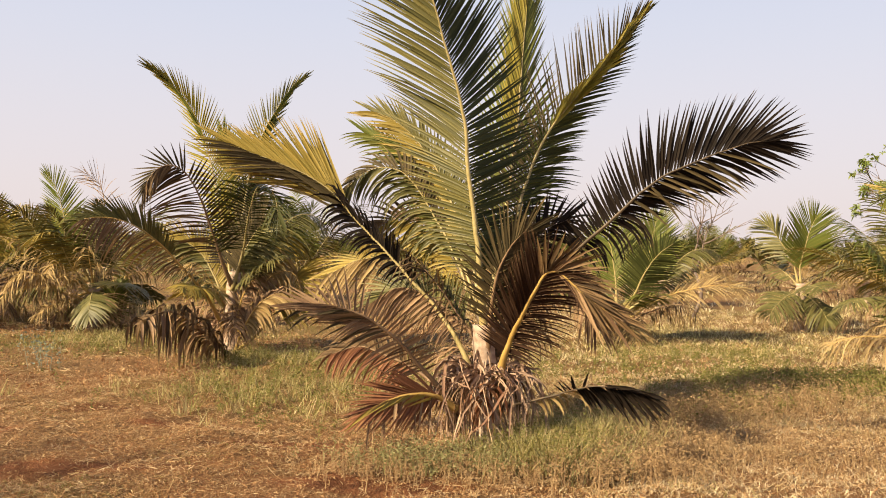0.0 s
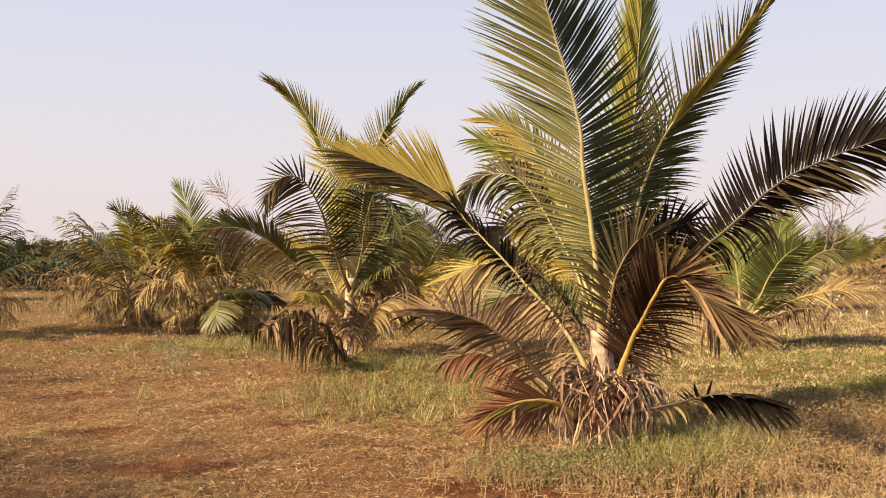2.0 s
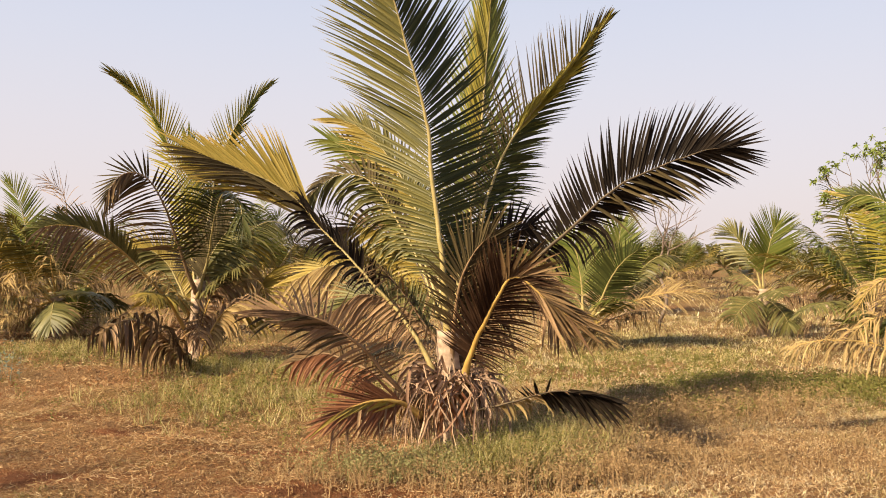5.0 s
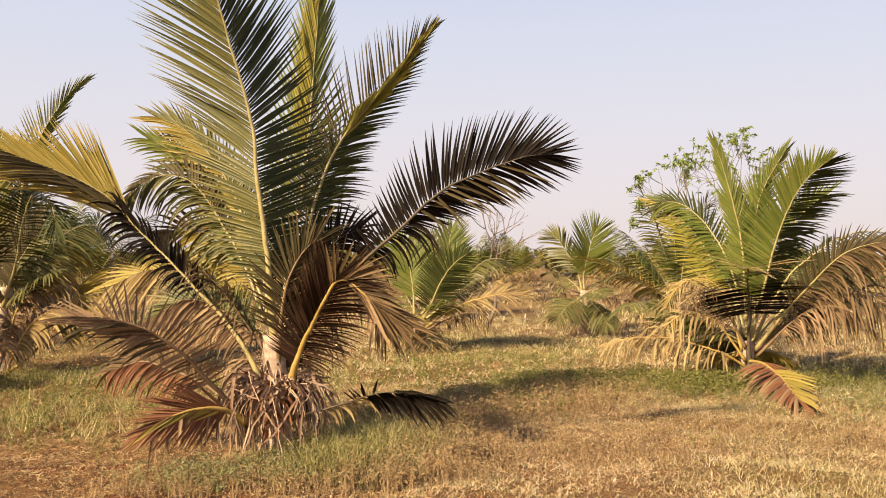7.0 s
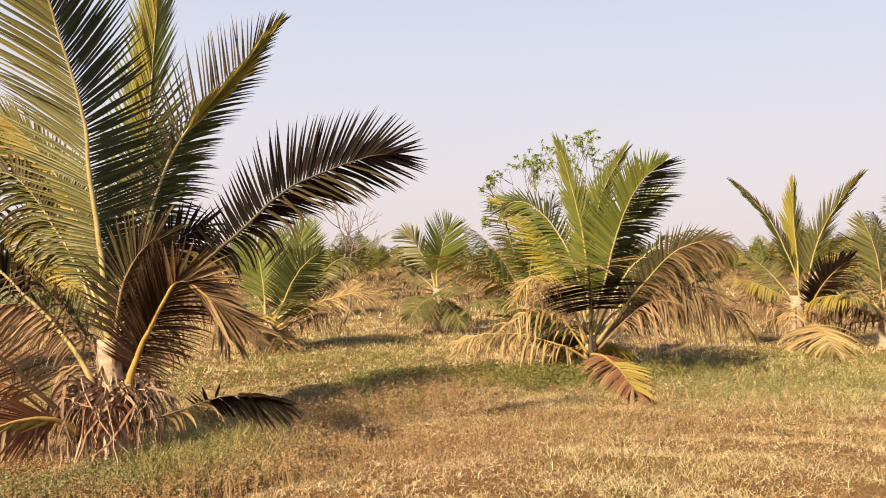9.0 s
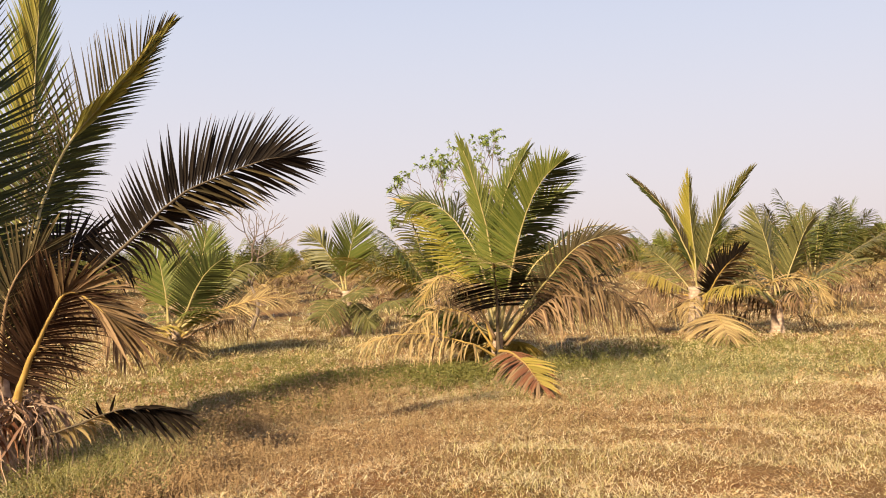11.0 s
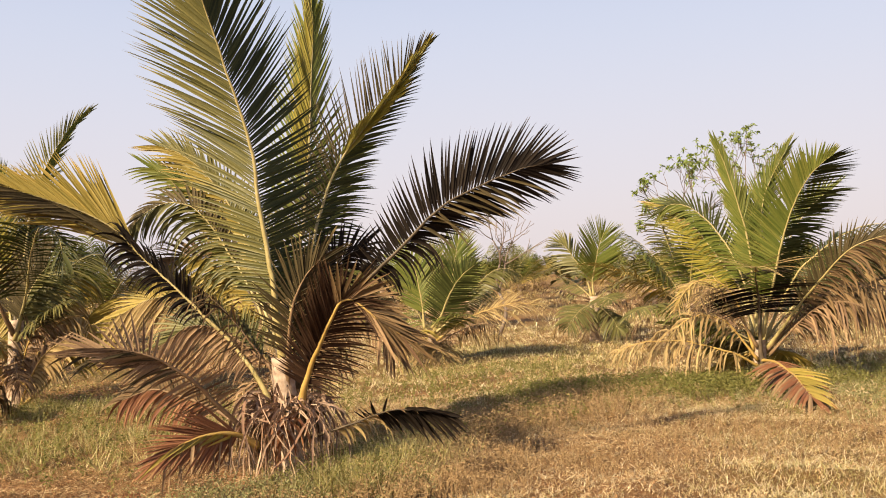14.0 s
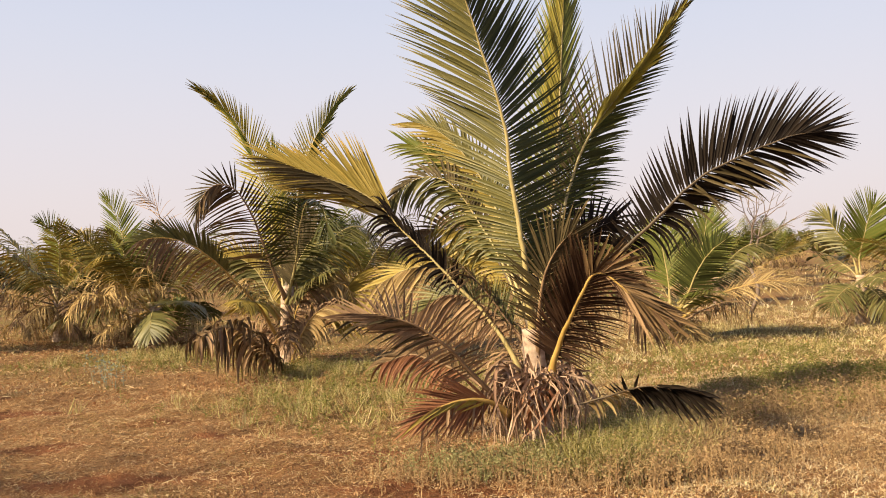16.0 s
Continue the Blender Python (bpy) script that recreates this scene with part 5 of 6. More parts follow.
plume(far_right, "straw", ((-0.01, -0.13, 0.24), (-0.14, -0.43, 0.36), (-0.40, -0.87, 0.39), (-0.83, -1.42, 0.31), (-1.35, -2.04, 0.19), (-1.66, -2.43, 0.09)),
      (fan(-1, 40, ((0, 85), (0.4, 68), (0.7, 48), (1, 12)), ((0, 0.7), (0.5, 0.85), (1, 0.5)), -15, 0.35, blade=0.036, mess=0.2),
       fan(1, 40, ((0, 85), (0.4, 68), (0.7, 48), (1, 12)), ((0, 0.7), (0.5, 0.85), (1, 0.5)), -15, 0.35, blade=0.036, mess=0.2),
       fan(1, 16, ((0, 85), (0.4, 68), (1, 12)), ((0, 0.6), (1, 0.6)), -30, 0.4, kind='brown', blade=0.04),), face=(-0.3, -0.4, 1), start=0.1, stalk='gold', cut=0.7, wide=1.25)
frond(far_right, "brown", ((-0.08, -0.05, 0.60), (-0.39, 0.11, 0.70), (-0.76, 0.20, 0.91), (-1.04, 0.33, 0.61), (-1.11, 0.41, 0.20)), width=0.65, pairs=43, face=(0, -0.5, 1), fold=-20, hang=0.8, start=0.25, blade=0.03)
fill_fronds(far_right, 42, 12, 0.8, 1.3, ("olive", "yellow", "straw", "brown", "straw"), low=-30, high=45, width=0.5)

rear_right = palm_at(6.76, 16.30, "young coconut palm with an upright green fan and withered skirt")
trunk(rear_right, 0.9, 0.12, 0.09)
frond(rear_right, "green", ((0.00, 0.00, 0.90), (-0.01, 0.00, 1.22), (0.04, -0.13, 1.68), (0.13, -0.16, 2.02), (0.26, -0.21, 2.36)), width=0.81, pairs=51, face=(0, -1, 0.2), fold=10, hang=0.05, start=0.2, sweep=0.7, blade=0.03)
frond(rear_right, "olive", ((-0.05, 0.00, 0.90), (-0.14, 0.06, 1.34), (-0.32, 0.13, 1.68), (-0.51, 0.21, 1.97), (-0.74, 0.31, 2.12)), width=0.61, pairs=45, face=(-0.5, -0.5, 0.8), fold=-30, hang=0.3, start=0.3, sweep=0.8, blade=0.03)
fill_fronds(rear_right, 43, 15, 0.9, 1.3, ("olive", "umber", "olive", "straw", "brown"), low=-45, high=35, width=0.5)

dark_rear = palm_at(2.90, 13.95, "young coconut palm with dark green fronds and yellowing lower leaves")
trunk(dark_rear, 0.55, 0.13, 0.10)
frond(dark_rear, "deep", ((0.05, -0.10, 0.55), (0.13, -0.33, 0.78), (0.25, -0.46, 1.13), (0.46, -0.61, 1.47), (0.71, -0.76, 1.69)), width=0.5, pairs=44, face=(0.2, 1, 0.3), fold=5, hang=0.1, start=0.15, blade=0.036)
frond(dark_rear, "green", ((0.05, 0.05, 0.60), (0.33, -0.07, 1.03), (0.48, 0.00, 1.58), (0.62, 0.08, 2.18)), width=0.72, pairs=51, face=(0, -1, 0.2), fold=10, hang=0.05, start=0.2, sweep=0.7, blade=0.03)
frond(dark_rear, "green", ((-0.08, 0.00, 0.60), (-0.12, 0.02, 1.13), (-0.20, 0.04, 1.58), (-0.45, 0.09, 1.92)), width=0.72, pairs=51, face=(-0.3, -1, 0.2), fold=10, hang=0.1, start=0.2, sweep=0.7, blade=0.03)
frond(dark_rear, "olive", ((0.05, 0.10, 0.60), (0.24, 0.26, 1.12), (0.22, 0.36, 1.67), (0.15, 0.48, 2.05)), width=0.65, pairs=45, face=(0.2, -1, 0.2), fold=10, hang=0.05, start=0.2, sweep=0.7, blade=0.03)
frond(dark_rear, "olive", ((0.08, 0.05, 0.50), (0.63, -0.03, 0.93), (0.86, -0.08, 1.30), (1.12, -0.13, 1.50), (1.39, -0.19, 1.51), (1.62, -0.23, 1.33)), width=0.47, pairs=48, face=(0, -0.3, 1), fold=-30, hang=0.5, start=0.35, blade=0.03)
frond(dark_rear, "straw", ((0.10, -0.05, 0.40), (0.50, -0.21, 0.69), (0.91, -0.39, 0.87), (1.41, -0.60, 0.98), (1.89, -0.70, 0.88)), width=0.65, pairs=51, face=(0, -0.8, 1), fold=-5, hang=0.3, start=0.3, sweep=0.7, blade=0.03)
frond(dark_rear, "straw", ((0.05, -0.20, 0.30), (0.05, -0.32, 0.32), (0.05, -0.62, 0.28), (0.08, -0.83, 0.04), (0.11, -0.94, 0.03)), width=0.59, pairs=38, face=(0, -0.5, 1), fold=-15, hang=0.6, start=0.05, blade=0.03)
frond(dark_rear, "umber", ((0.10, -0.10, 0.35), (0.48, -0.30, 0.57), (0.73, -0.56, 0.66), (0.92, -0.70, 0.59), (1.17, -0.75, 0.23)), width=0.39, pairs=38, face=(0, -0.3, 1), fold=-30, hang=0.6, start=0.3, blade=0.03)
fill_fronds(dark_rear, 44, 13, 0.55, 1.1, ("green", "yellow", "straw", "brown", "straw"), low=-30, high=35, width=0.42)

rear_left = palm_at(-6.18, 15.29, "young coconut palm with feathery olive fronds and brown skirt")
trunk(rear_left, 0.8, 0.13, 0.10)
frond(rear_left, "green", ((0.00, 0.00, 0.80), (-0.39, -0.16, 1.25), (-0.48, -0.19, 1.98), (-0.60, -0.24, 2.44), (-0.83, -0.33, 2.88)), width=0.6, pairs=44, face=(0.2, 1, 0.2), fold=15, hang=0.1, start=0.25, sweep=0.75, blade=0.03)
frond(rear_left, "brown", ((0.05, 0.00, 0.80), (0.02, 0.01, 1.46), (0.17, 0.07, 2.14), (0.08, 0.03, 2.59), (-0.32, -0.13, 2.86)), width=0.75, pairs=50, face=(-0.6, -0.6, 0.5), fold=0, hang=0.2, start=0.25, sweep=0.95, blade=0.026)
frond(rear_left, "olive", ((-0.05, 0.00, 0.80), (-0.65, -0.26, 1.26), (-0.97, -0.39, 1.85), (-1.30, -0.52, 2.12), (-1.73, -0.70, 2.20)), width=0.55, pairs=44, face=(0, 0.6, 0.8), fold=-10, hang=0.35, start=0.25, blade=0.03)
frond(rear_left, "yellow", ((-0.05, -0.10, 0.70), (-0.25, -0.43, 1.16), (-0.35, -0.68, 1.57), (-0.53, -0.97, 1.66), (-0.75, -1.17, 1.37)), width=0.55, pairs=40, face=(0, 0.4, 0.9), fold=-15, hang=0.4, start=0.25, blade=0.03)
frond(rear_left, "straw", ((-0.08, -0.10, 0.50), (-0.34, -0.46, 0.65), (-0.58, -0.88, 0.97), (-0.84, -1.20, 0.89), (-1.00, -1.38, 0.41)), width=0.6, pairs=44, face=(0, -0.4, 1), fold=-25, hang=0.9, start=0.2, blade=0.05)
frond(rear_left, "brown", ((0.02, -0.10, 0.45), (0.20, -0.35, 0.44), (0.35, -0.61, 0.61), (0.51, -0.87, 0.39), (0.59, -0.95, 0.03)), width=0.6, pairs=40, face=(0, -0.5, 1), fold=-15, hang=0.7, start=0.1, blade=0.05)
frond(rear_left, "straw", ((0.00, -0.10, 0.60), (-0.25, -0.43, 0.95), (-0.35, -0.68, 1.16), (-0.45, -0.94, 0.97), (-0.49, -1.06, 0.54)), width=0.5, pairs=36, face=(0, -0.4, 1), fold=-25, hang=0.9, start=0.2, blade=0.045)
frond(rear_left, "green", ((0.10, -0.30, 0.30), (0.46, -0.35, 0.34), (0.54, -0.43, 0.65), (0.68, -0.37, 0.91)), width=0.4, pairs=30, face=(0, 1, 0.3), fold=15, hang=0.1, start=0.2, sweep=0.7, blade=0.03)
fill_fronds(rear_left, 46, 25, 0.85, 1.75, ("olive", "yellow", "straw", "olive", "straw", "brown"), low=-34, high=70, pairs=40, width=0.6, blade=0.042)

rear_left_end = palm_at(-8.72, 16.77, "young coconut palm with drooping dark fronds beside the track")
trunk(rear_left_end, 0.8, 0.13, 0.10)
frond(rear_left_end, "green", ((0.00, 0.00, 0.80), (0.08, 0.04, 1.22), (0.03, 0.01, 1.80), (-0.11, -0.06, 2.21), (-0.40, -0.21, 2.49)), width=0.6, pairs=44, face=(0.2, 1, 0.2), fold=15, hang=0.15, start=0.25, sweep=0.8, blade=0.03)
frond(rear_left_end, "brown", ((-0.05, 0.00, 0.75), (-0.11, -0.28, 1.11), (-0.42, -0.56, 1.57), (-0.74, -0.84, 1.74), (-1.09, -1.13, 1.48)), width=0.6, pairs=44, face=(0, 0.5, 0.9), fold=-10, hang=0.4, start=0.25, blade=0.03)
frond(rear_left_end, "yellow", ((0.05, 0.00, 0.80), (0.25, 0.13, 1.22), (0.45, 0.23, 1.80), (0.69, 0.36, 2.10), (1.05, 0.54, 2.04)), width=0.6, pairs=44, face=(0, 0.5, 0.9), fold=-10, hang=0.4, start=0.25, blade=0.03)
frond(rear_left_end, "straw", ((-0.05, -0.10, 0.60), (-0.14, -0.41, 0.66), (-0.51, -0.83, 0.99), (-0.85, -1.23, 0.97), (-1.15, -1.50, 0.60)), width=0.6, pairs=40, face=(0, 0.4, 1), fold=-20, hang=0.7, start=0.2, blade=0.03)
frond(rear_left_end, "straw", ((0.02, -0.10, 0.50), (0.24, -0.33, 0.43), (0.28, -0.76, 0.74), (0.15, -1.16, 0.65), (0.07, -1.43, 0.07)), width=0.65, pairs=48, face=(0, -0.4, 1), fold=-20, hang=0.9, start=0.1, blade=0.05)
frond(rear_left_end, "brown", ((0.02, -0.10, 0.50), (0.33, -0.28, 0.43), (0.56, -0.61, 0.73), (0.69, -0.88, 0.58), (0.83, -1.03, 0.03)), width=0.6, pairs=44, face=(0, -0.4, 1), fold=-20, hang=0.9, start=0.1, blade=0.05)
fill_fronds(rear_left_end, 47, 25, 0.85, 1.75, ("yellow", "olive", "straw", "brown", "straw", "straw"), low=-34, high=70, pairs=40, width=0.6, blade=0.042)

fourth = palm_at(12.56, 10.55, "young coconut palm with straw-yellow fronds and a bare foot")
trunk(fourth, 0.6, 0.13, 0.10)
frond(fourth, "olive", ((0.00, 0.00, 0.60), (-0.02, 0.03, 0.95), (-0.07, 0.08, 1.44), (-0.13, 0.16, 1.84), (-0.27, 0.32, 2.31)), width=0.6, pairs=44, face=(0, 1, 0.2), fold=20, hang=0.1, start=0.2, sweep=0.75, blade=0.032)
frond(fourth, "straw", ((0.05, -0.10, 0.50), (-0.37, -0.03, 0.77), (-0.26, -0.47, 0.99), (-0.06, -0.86, 0.91), (0.06, -1.16, 0.46)), width=0.6, pairs=44, face=(0, -0.6, 1), fold=-10, hang=0.45, start=0.15, sweep=0.75, blade=0.045)
frond(fourth, "brown", ((0.05, -0.10, 0.45), (-0.17, -0.27, 0.58), (-0.28, -0.60, 0.74), (-0.33, -0.85, 0.47)), width=0.5, pairs=34, face=(0, -0.6, 1), fold=-30, hang=0.9, start=0.15, blade=0.045)
frond(fourth, "olive", ((0.05, 0.00, 0.55), (0.12, -0.15, 1.00), (0.32, -0.22, 1.49), (0.50, -0.29, 1.88), (0.71, -0.37, 2.12)), width=0.6, pairs=44, face=(0, 1, 0.2), fold=20, hang=0.15, start=0.2, sweep=0.75, blade=0.032)
frond(fourth, "umber", ((-0.05, -0.10, 0.50), (-0.32, 0.07, 0.57), (-0.64, 0.14, 0.77), (-0.89, 0.29, 0.62), (-0.99, 0.40, 0.28)), width=0.5, pairs=38, face=(0, -0.6, 1), fold=-20, hang=0.8, start=0.15, blade=0.045)
fill_fronds(fourth, 45, 7, 0.6, 1.3, ("olive", "green", "straw", "umber"), low=-20, high=50, width=0.5)

# ---- the plantation around and beyond: a few kinds of palm, set out in rows ----
KINDS = []
PLANT = ((-9.6, 22.4), (-5.2, 23.0), (-10.5, 13.9), (16.6, 13.0), (7.4, 13.6), (-3.2, 19.3))
MIXES = (("green", "olive", "yellow", "umber", "straw", "brown", "straw"), ("green", "green", "olive", "straw", "brown", "umber"), ("olive", "deep", "yellow", "straw", "straw", "brown"),
         ("green", "deep", "olive", "straw", "brown", "straw"), ("olive", "green", "yellow", "olive", "brown", "straw"), ("green", "olive", "umber", "straw", "brown"))
WORDS = ("young coconut palm with olive fronds and dry straw skirt", "young coconut palm with green crown and brown dead leaves", "yellowing young coconut palm with drooping dry fronds",
         "young coconut palm with dark fronds in the dry field", "low bushy coconut palm with olive drooping fronds", "withered young coconut palm with brown hanging leaves")
for i, ((x, y), mix, words) in enumerate(zip(PLANT, MIXES, WORDS)):
    p = palm_at(x, y, words)
    trunk(p, 0.8, 0.14, 0.10)
    fill_fronds(p, 60 + i * 31, 24, 0.9, 1.8, mix, low=-32, high=86, pairs=37, width=0.58, blade=0.034)
    KINDS.append(p)


def open_lane(x, y):
    """The bare track that leads away between the rows."""
    u = (y - 6) / 24
    return u > -0.2 and u < 1.35 and abs(x - (-6.5 - 12.0 * u)) < 2.2 + 0.8 * u


rng = np.random.default_rng(5)
for i, (x, y) in enumerate(((-5.9, 3.8), (-8.9, 7.2))):     # two more of the row, thin of leaf, beside the track
    p = palm_at(x, y, "thin young coconut palm with a few ragged fronds")
    trunk(p, 0.7, 0.12, 0.09)
    fill_fronds(p, 300 + 17 * i, 19, 0.9, 2.0, ("olive", "straw", "brown"), low=0, high=75, pairs=32, width=0.5, blade=0.026)
taken = [np.array(q) for q in PLANT] + [np.array((o.location.x, o.location.y)) for o in (near, left, right, far_right, rear_right, dark_rear, fourth, rear_left, rear_left_end)]
for i in range(-14, 17):
    for j in range(-6, 18):
        x, y = 0.34 + 6.1 * i - 3.2 * j + rng.normal(0, 0.35), 6.48 + 3.0 * i + 5.0 * j + rng.normal(0, 0.35)
        dist, az = math.hypot(x, y), math.degrees(math.atan2(x, y))
        if y < 6 or dist < 15.5 or dist > 62 or az < -47 or az > 64 or open_lane(x, y) or (36 < az < 46 and dist < 30):
            continue
        if min(np.hypot(*(np.array((x, y)) - q)) for q in taken) < 3.0:
            continue
        taken.append(np.array((x, y)))
        s = rng.uniform(0.8, 1.08) * (1.12 if az > 42 else 0.95)
        copy_thing(KINDS[rng.integers(len(KINDS))], pose(x, y, 0, 0, 0, rng.uniform(0, 360)) @ Matrix.Diagonal((s, s, s, 1)))
# ---- far rows, too many to count ----
def far_rows():
    rng = np.random.default_rng(21)
    verts, tris, along = [], [], []
    n = 0
    for k in range(1500):
        az = math.radians(rng.uniform(-50, 66))
        r = 60 * (1 + 3.2 * rng.random() ** 1.5)
        cx, cy = r * math.sin(az), r * math.cos(az)
        if open_lane(cx, cy):
            continue
        top = rng.uniform(1.7, 3.0) * (1.3 if math.degrees(az) > 40 else 1)
        for f in range(11):
            a, e = rng.uniform(0, 2 * math.pi), rng.uniform(-0.5, 1.4)
            d = np.array((math.cos(a) * math.cos(e), math.sin(a) * math.cos(e), math.sin(e)))
            s = unit(np.cross(d, (0.3, 0.2, 1.0)))
            p0 = np.array((cx, cy, top * 0.35))
            l = top * 0.62
            p1, p2 = p0 + d * l * 0.6, p0 + d * l + np.array((0, 0, -0.22 * l))
            w = 0.22 * top * 0.5
            verts += [p0, p1 - s * w, p1 + s * w, p1 + d * 0.1 - s * w * 0.2, p2 - s * w * 0.3, p2 + s * w * 0.4]
            tris += [(n, n + 1, n + 3), (n, n + 3, n + 2), (n + 1, n + 4, n + 3), (n + 3, n + 5, n + 2)]
            along += [0, .3, .3, .5, 1, 1]
            n += 6
    ob = big_mesh("far_palms", np.array(verts), np.array(tris), LEAF["olive"], (("along", along),))
    tagged(ob, "distant rows of young coconut palms under haze", "palm trees", kind="stuff")


far_rows()


# ---- broad-leaved trees ----
def limb_tree(name, x, y, height, spread, seed, depth, leaf, label, rosette=0.16, leaves=9, stem=0.09, upright=0.55, clear=0.35):
    """A trunk that forks again and again; rosettes of leaves stand at the ends of its twigs."""
    rng = np.random.default_rng(seed)
    tree = new(name)
    tree.location = (x, y, 0)
    tagged(tree, label, "tree")
    tips, limbs = [], []

    def grow(p, d, length, r, level):
        q = p + d * length
        mid = (p + q) / 2 + rng.normal(0, 0.06, 3) * length
        limbs.append((np.array((p, mid, q)), r, level))
        if level == 0:
            tips.append((q, d))
            return
        for k in range(rng.integers(2, 4)):
            nd = unit(d + rng.normal(0, spread, 3) + np.array((0, 0, upright * 0.3)))
            grow(q, nd, length * rng.uniform(0.62, 0.9), r * 0.62, level - 1)

    grow(np.zeros(3), np.array((0.03, 0.02, 1.0)), height * clear, stem, depth)
    top = max(t[0][2] for t in tips)
    k = (height - 0.1) / top
    bv, bf = [], []
    for path, r, level in limbs:
        pts, _ = glide(path * k, 6)
        v, f = tube(pts, np.linspace(r, r * 0.66, 6), 6, 1.0, (0.3, 0.9, 0.1))
        if level >= depth - 2:
            mesh_object("trunk" if level == depth else "limb", v, f, BARK, tree)
            continue
        o = len(bv)
        bv += v
        bf += [tuple(i + o for i in g) for g in f]
    tagged(mesh_object("twig_growth", bv, bf, BARK, tree), kind="stuff")
    if leaves:
        lv, lf, la = [], [], []
        for q, d in tips:
            for i in range(rng.integers(leaves - 3, leaves + 3)):
                out = unit(d * 0.5 + rng.normal(0, 0.8, 3))
                s = unit(np.cross(out, rng.normal(0, 1, 3)))
                size = rosette * rng.uniform(0.6, 1.2)
                p = q * k
                o = len(lv)
                droop = np.array((0, 0, -0.25 * size))
                lv += [p, p + out * size * 0.5 - s * size * 0.19, p + out * size * 0.5 + s * size * 0.19, p + out * size + droop]
                lf += [(o, o + 1, o + 3, o + 2)]
                la += [0, 0.4, 0.4, 0.8]
        tagged(mesh_object("crown", lv, lf, leaf, tree, (("along", la),)), kind="stuff")
    return tree


def bush(name, x, y, height, width, seed, leaf, label, count, size, category="bush"):
    """Many stems from one foot and a dense, lobed mass of small leaves."""
    rng = np.random.default_rng(seed)
    thing = new(name)
    thing.location = (x, y, 0)
    tagged(thing, label, category)
    lobes = [(rng.uniform(-0.36, 0.36) * width, rng.uniform(-0.36, 0.36) * width, height * rng.uniform(0.3, 0.72), rng.uniform(0.24, 0.36)) for k in range(9)]
    for lx, ly, lz, r in lobes:
        pts, _ = glide(((0, 0, -0.05), (lx * 0.4, ly * 0.4, lz * 0.5), (lx, ly, lz)), 6)
        v, f = tube(pts, np.linspace(0.02 * height, 0.006 * height, 6), 5, 1.0, (0.3, 0.9, 0.1))
        mesh_object("stem", v, f, BARK, thing)
    pick = rng.integers(len(lobes), size=count)
    lob = np.array(lobes)[pick]
    d = rng.normal(0, 1, (count, 3))
    d /= np.linalg.norm(d, axis=1)[:, None]
    rad = lob[:, 3:4] * rng.uniform(0.45, 1.08, (count, 1))
    p = lob[:, :3] + d * rad * np.array((width, width, height))
    p[:, 2] = np.clip(p[:, 2], 0.03, height)
    out = d + rng.normal(0, 0.6, (count, 3))
    out *= (size * rng.uniform(0.5, 1.2, count) / np.linalg.norm(out, axis=1))[:, None]
    s = np.cross(out, rng.normal(0, 1, (count, 3)))
    s *= (0.3 * size / (np.linalg.norm(s, axis=1) + 1e-9))[:, None]
    v = np.stack([p, p + out * 0.5 - s, p + out, p + out * 0.5 + s], 1).reshape(-1, 3)
    o = np.arange(count)[:, None] * 4
    crown = big_mesh("crown", v, np.concatenate([o + np.array((0, 1, 2)), o + np.array((0, 2, 3))]), leaf, (("along", np.tile((0, 0.3, 0.6, 0.3), count)),))
    crown.parent = thing
    tagged(crown, kind="stuff")


limb_tree("leafy_tree", 12.84, 21.5, 5.35, 0.46, 8, 6, TREELEAF, "small tree with bare forking limbs and fresh leaf tufts", rosette=0.13, leaves=9, stem=0.075, clear=0.2)
limb_tree("bare_tree", 5.57, 19.16, 3.15, 0.5, 3, 4, TREELEAF, "nearly leafless small tree with thin forking twigs", rosette=0.1, leaves=0, stem=0.045, clear=0.36)
for x, y, h, w, k in ((-19.3, 30.2, 1.35, 2.2, 1), (-21.3, 31.2, 1.2, 1.9, 2), (-23.5, 33, 1.4, 2.4, 4)):
    bush("bush", x, y, h, w, k, BUSHLEAF, "dark green rounded bush at the end of the track", 1500, 0.13)
bush("pale_tree", -20.4, 34.5, 2.4, 1.3, 7, BLUEWEED, "slender shrub with sparse pale leaves", 260, 0.16)
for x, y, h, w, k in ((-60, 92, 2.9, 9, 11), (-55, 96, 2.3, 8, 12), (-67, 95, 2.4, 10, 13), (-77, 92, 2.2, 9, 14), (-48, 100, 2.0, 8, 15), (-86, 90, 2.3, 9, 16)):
    bush("far_tree", x, y, h, w, k, FARLEAF, "distant tree paled by painted haze, with a low rounded crown", 3200, 0.3, "tree")


# ---- grass, litter and weeds ----
def scatter(rng, n, r0, r1, a0=-50, a1=66, power=1.0):
    r = r0 + (r1 - r0) * rng.random(n) ** power
    az = np.radians(rng.uniform(a0, a1, n))
    return r * np.sin(az), r * np.cos(az)


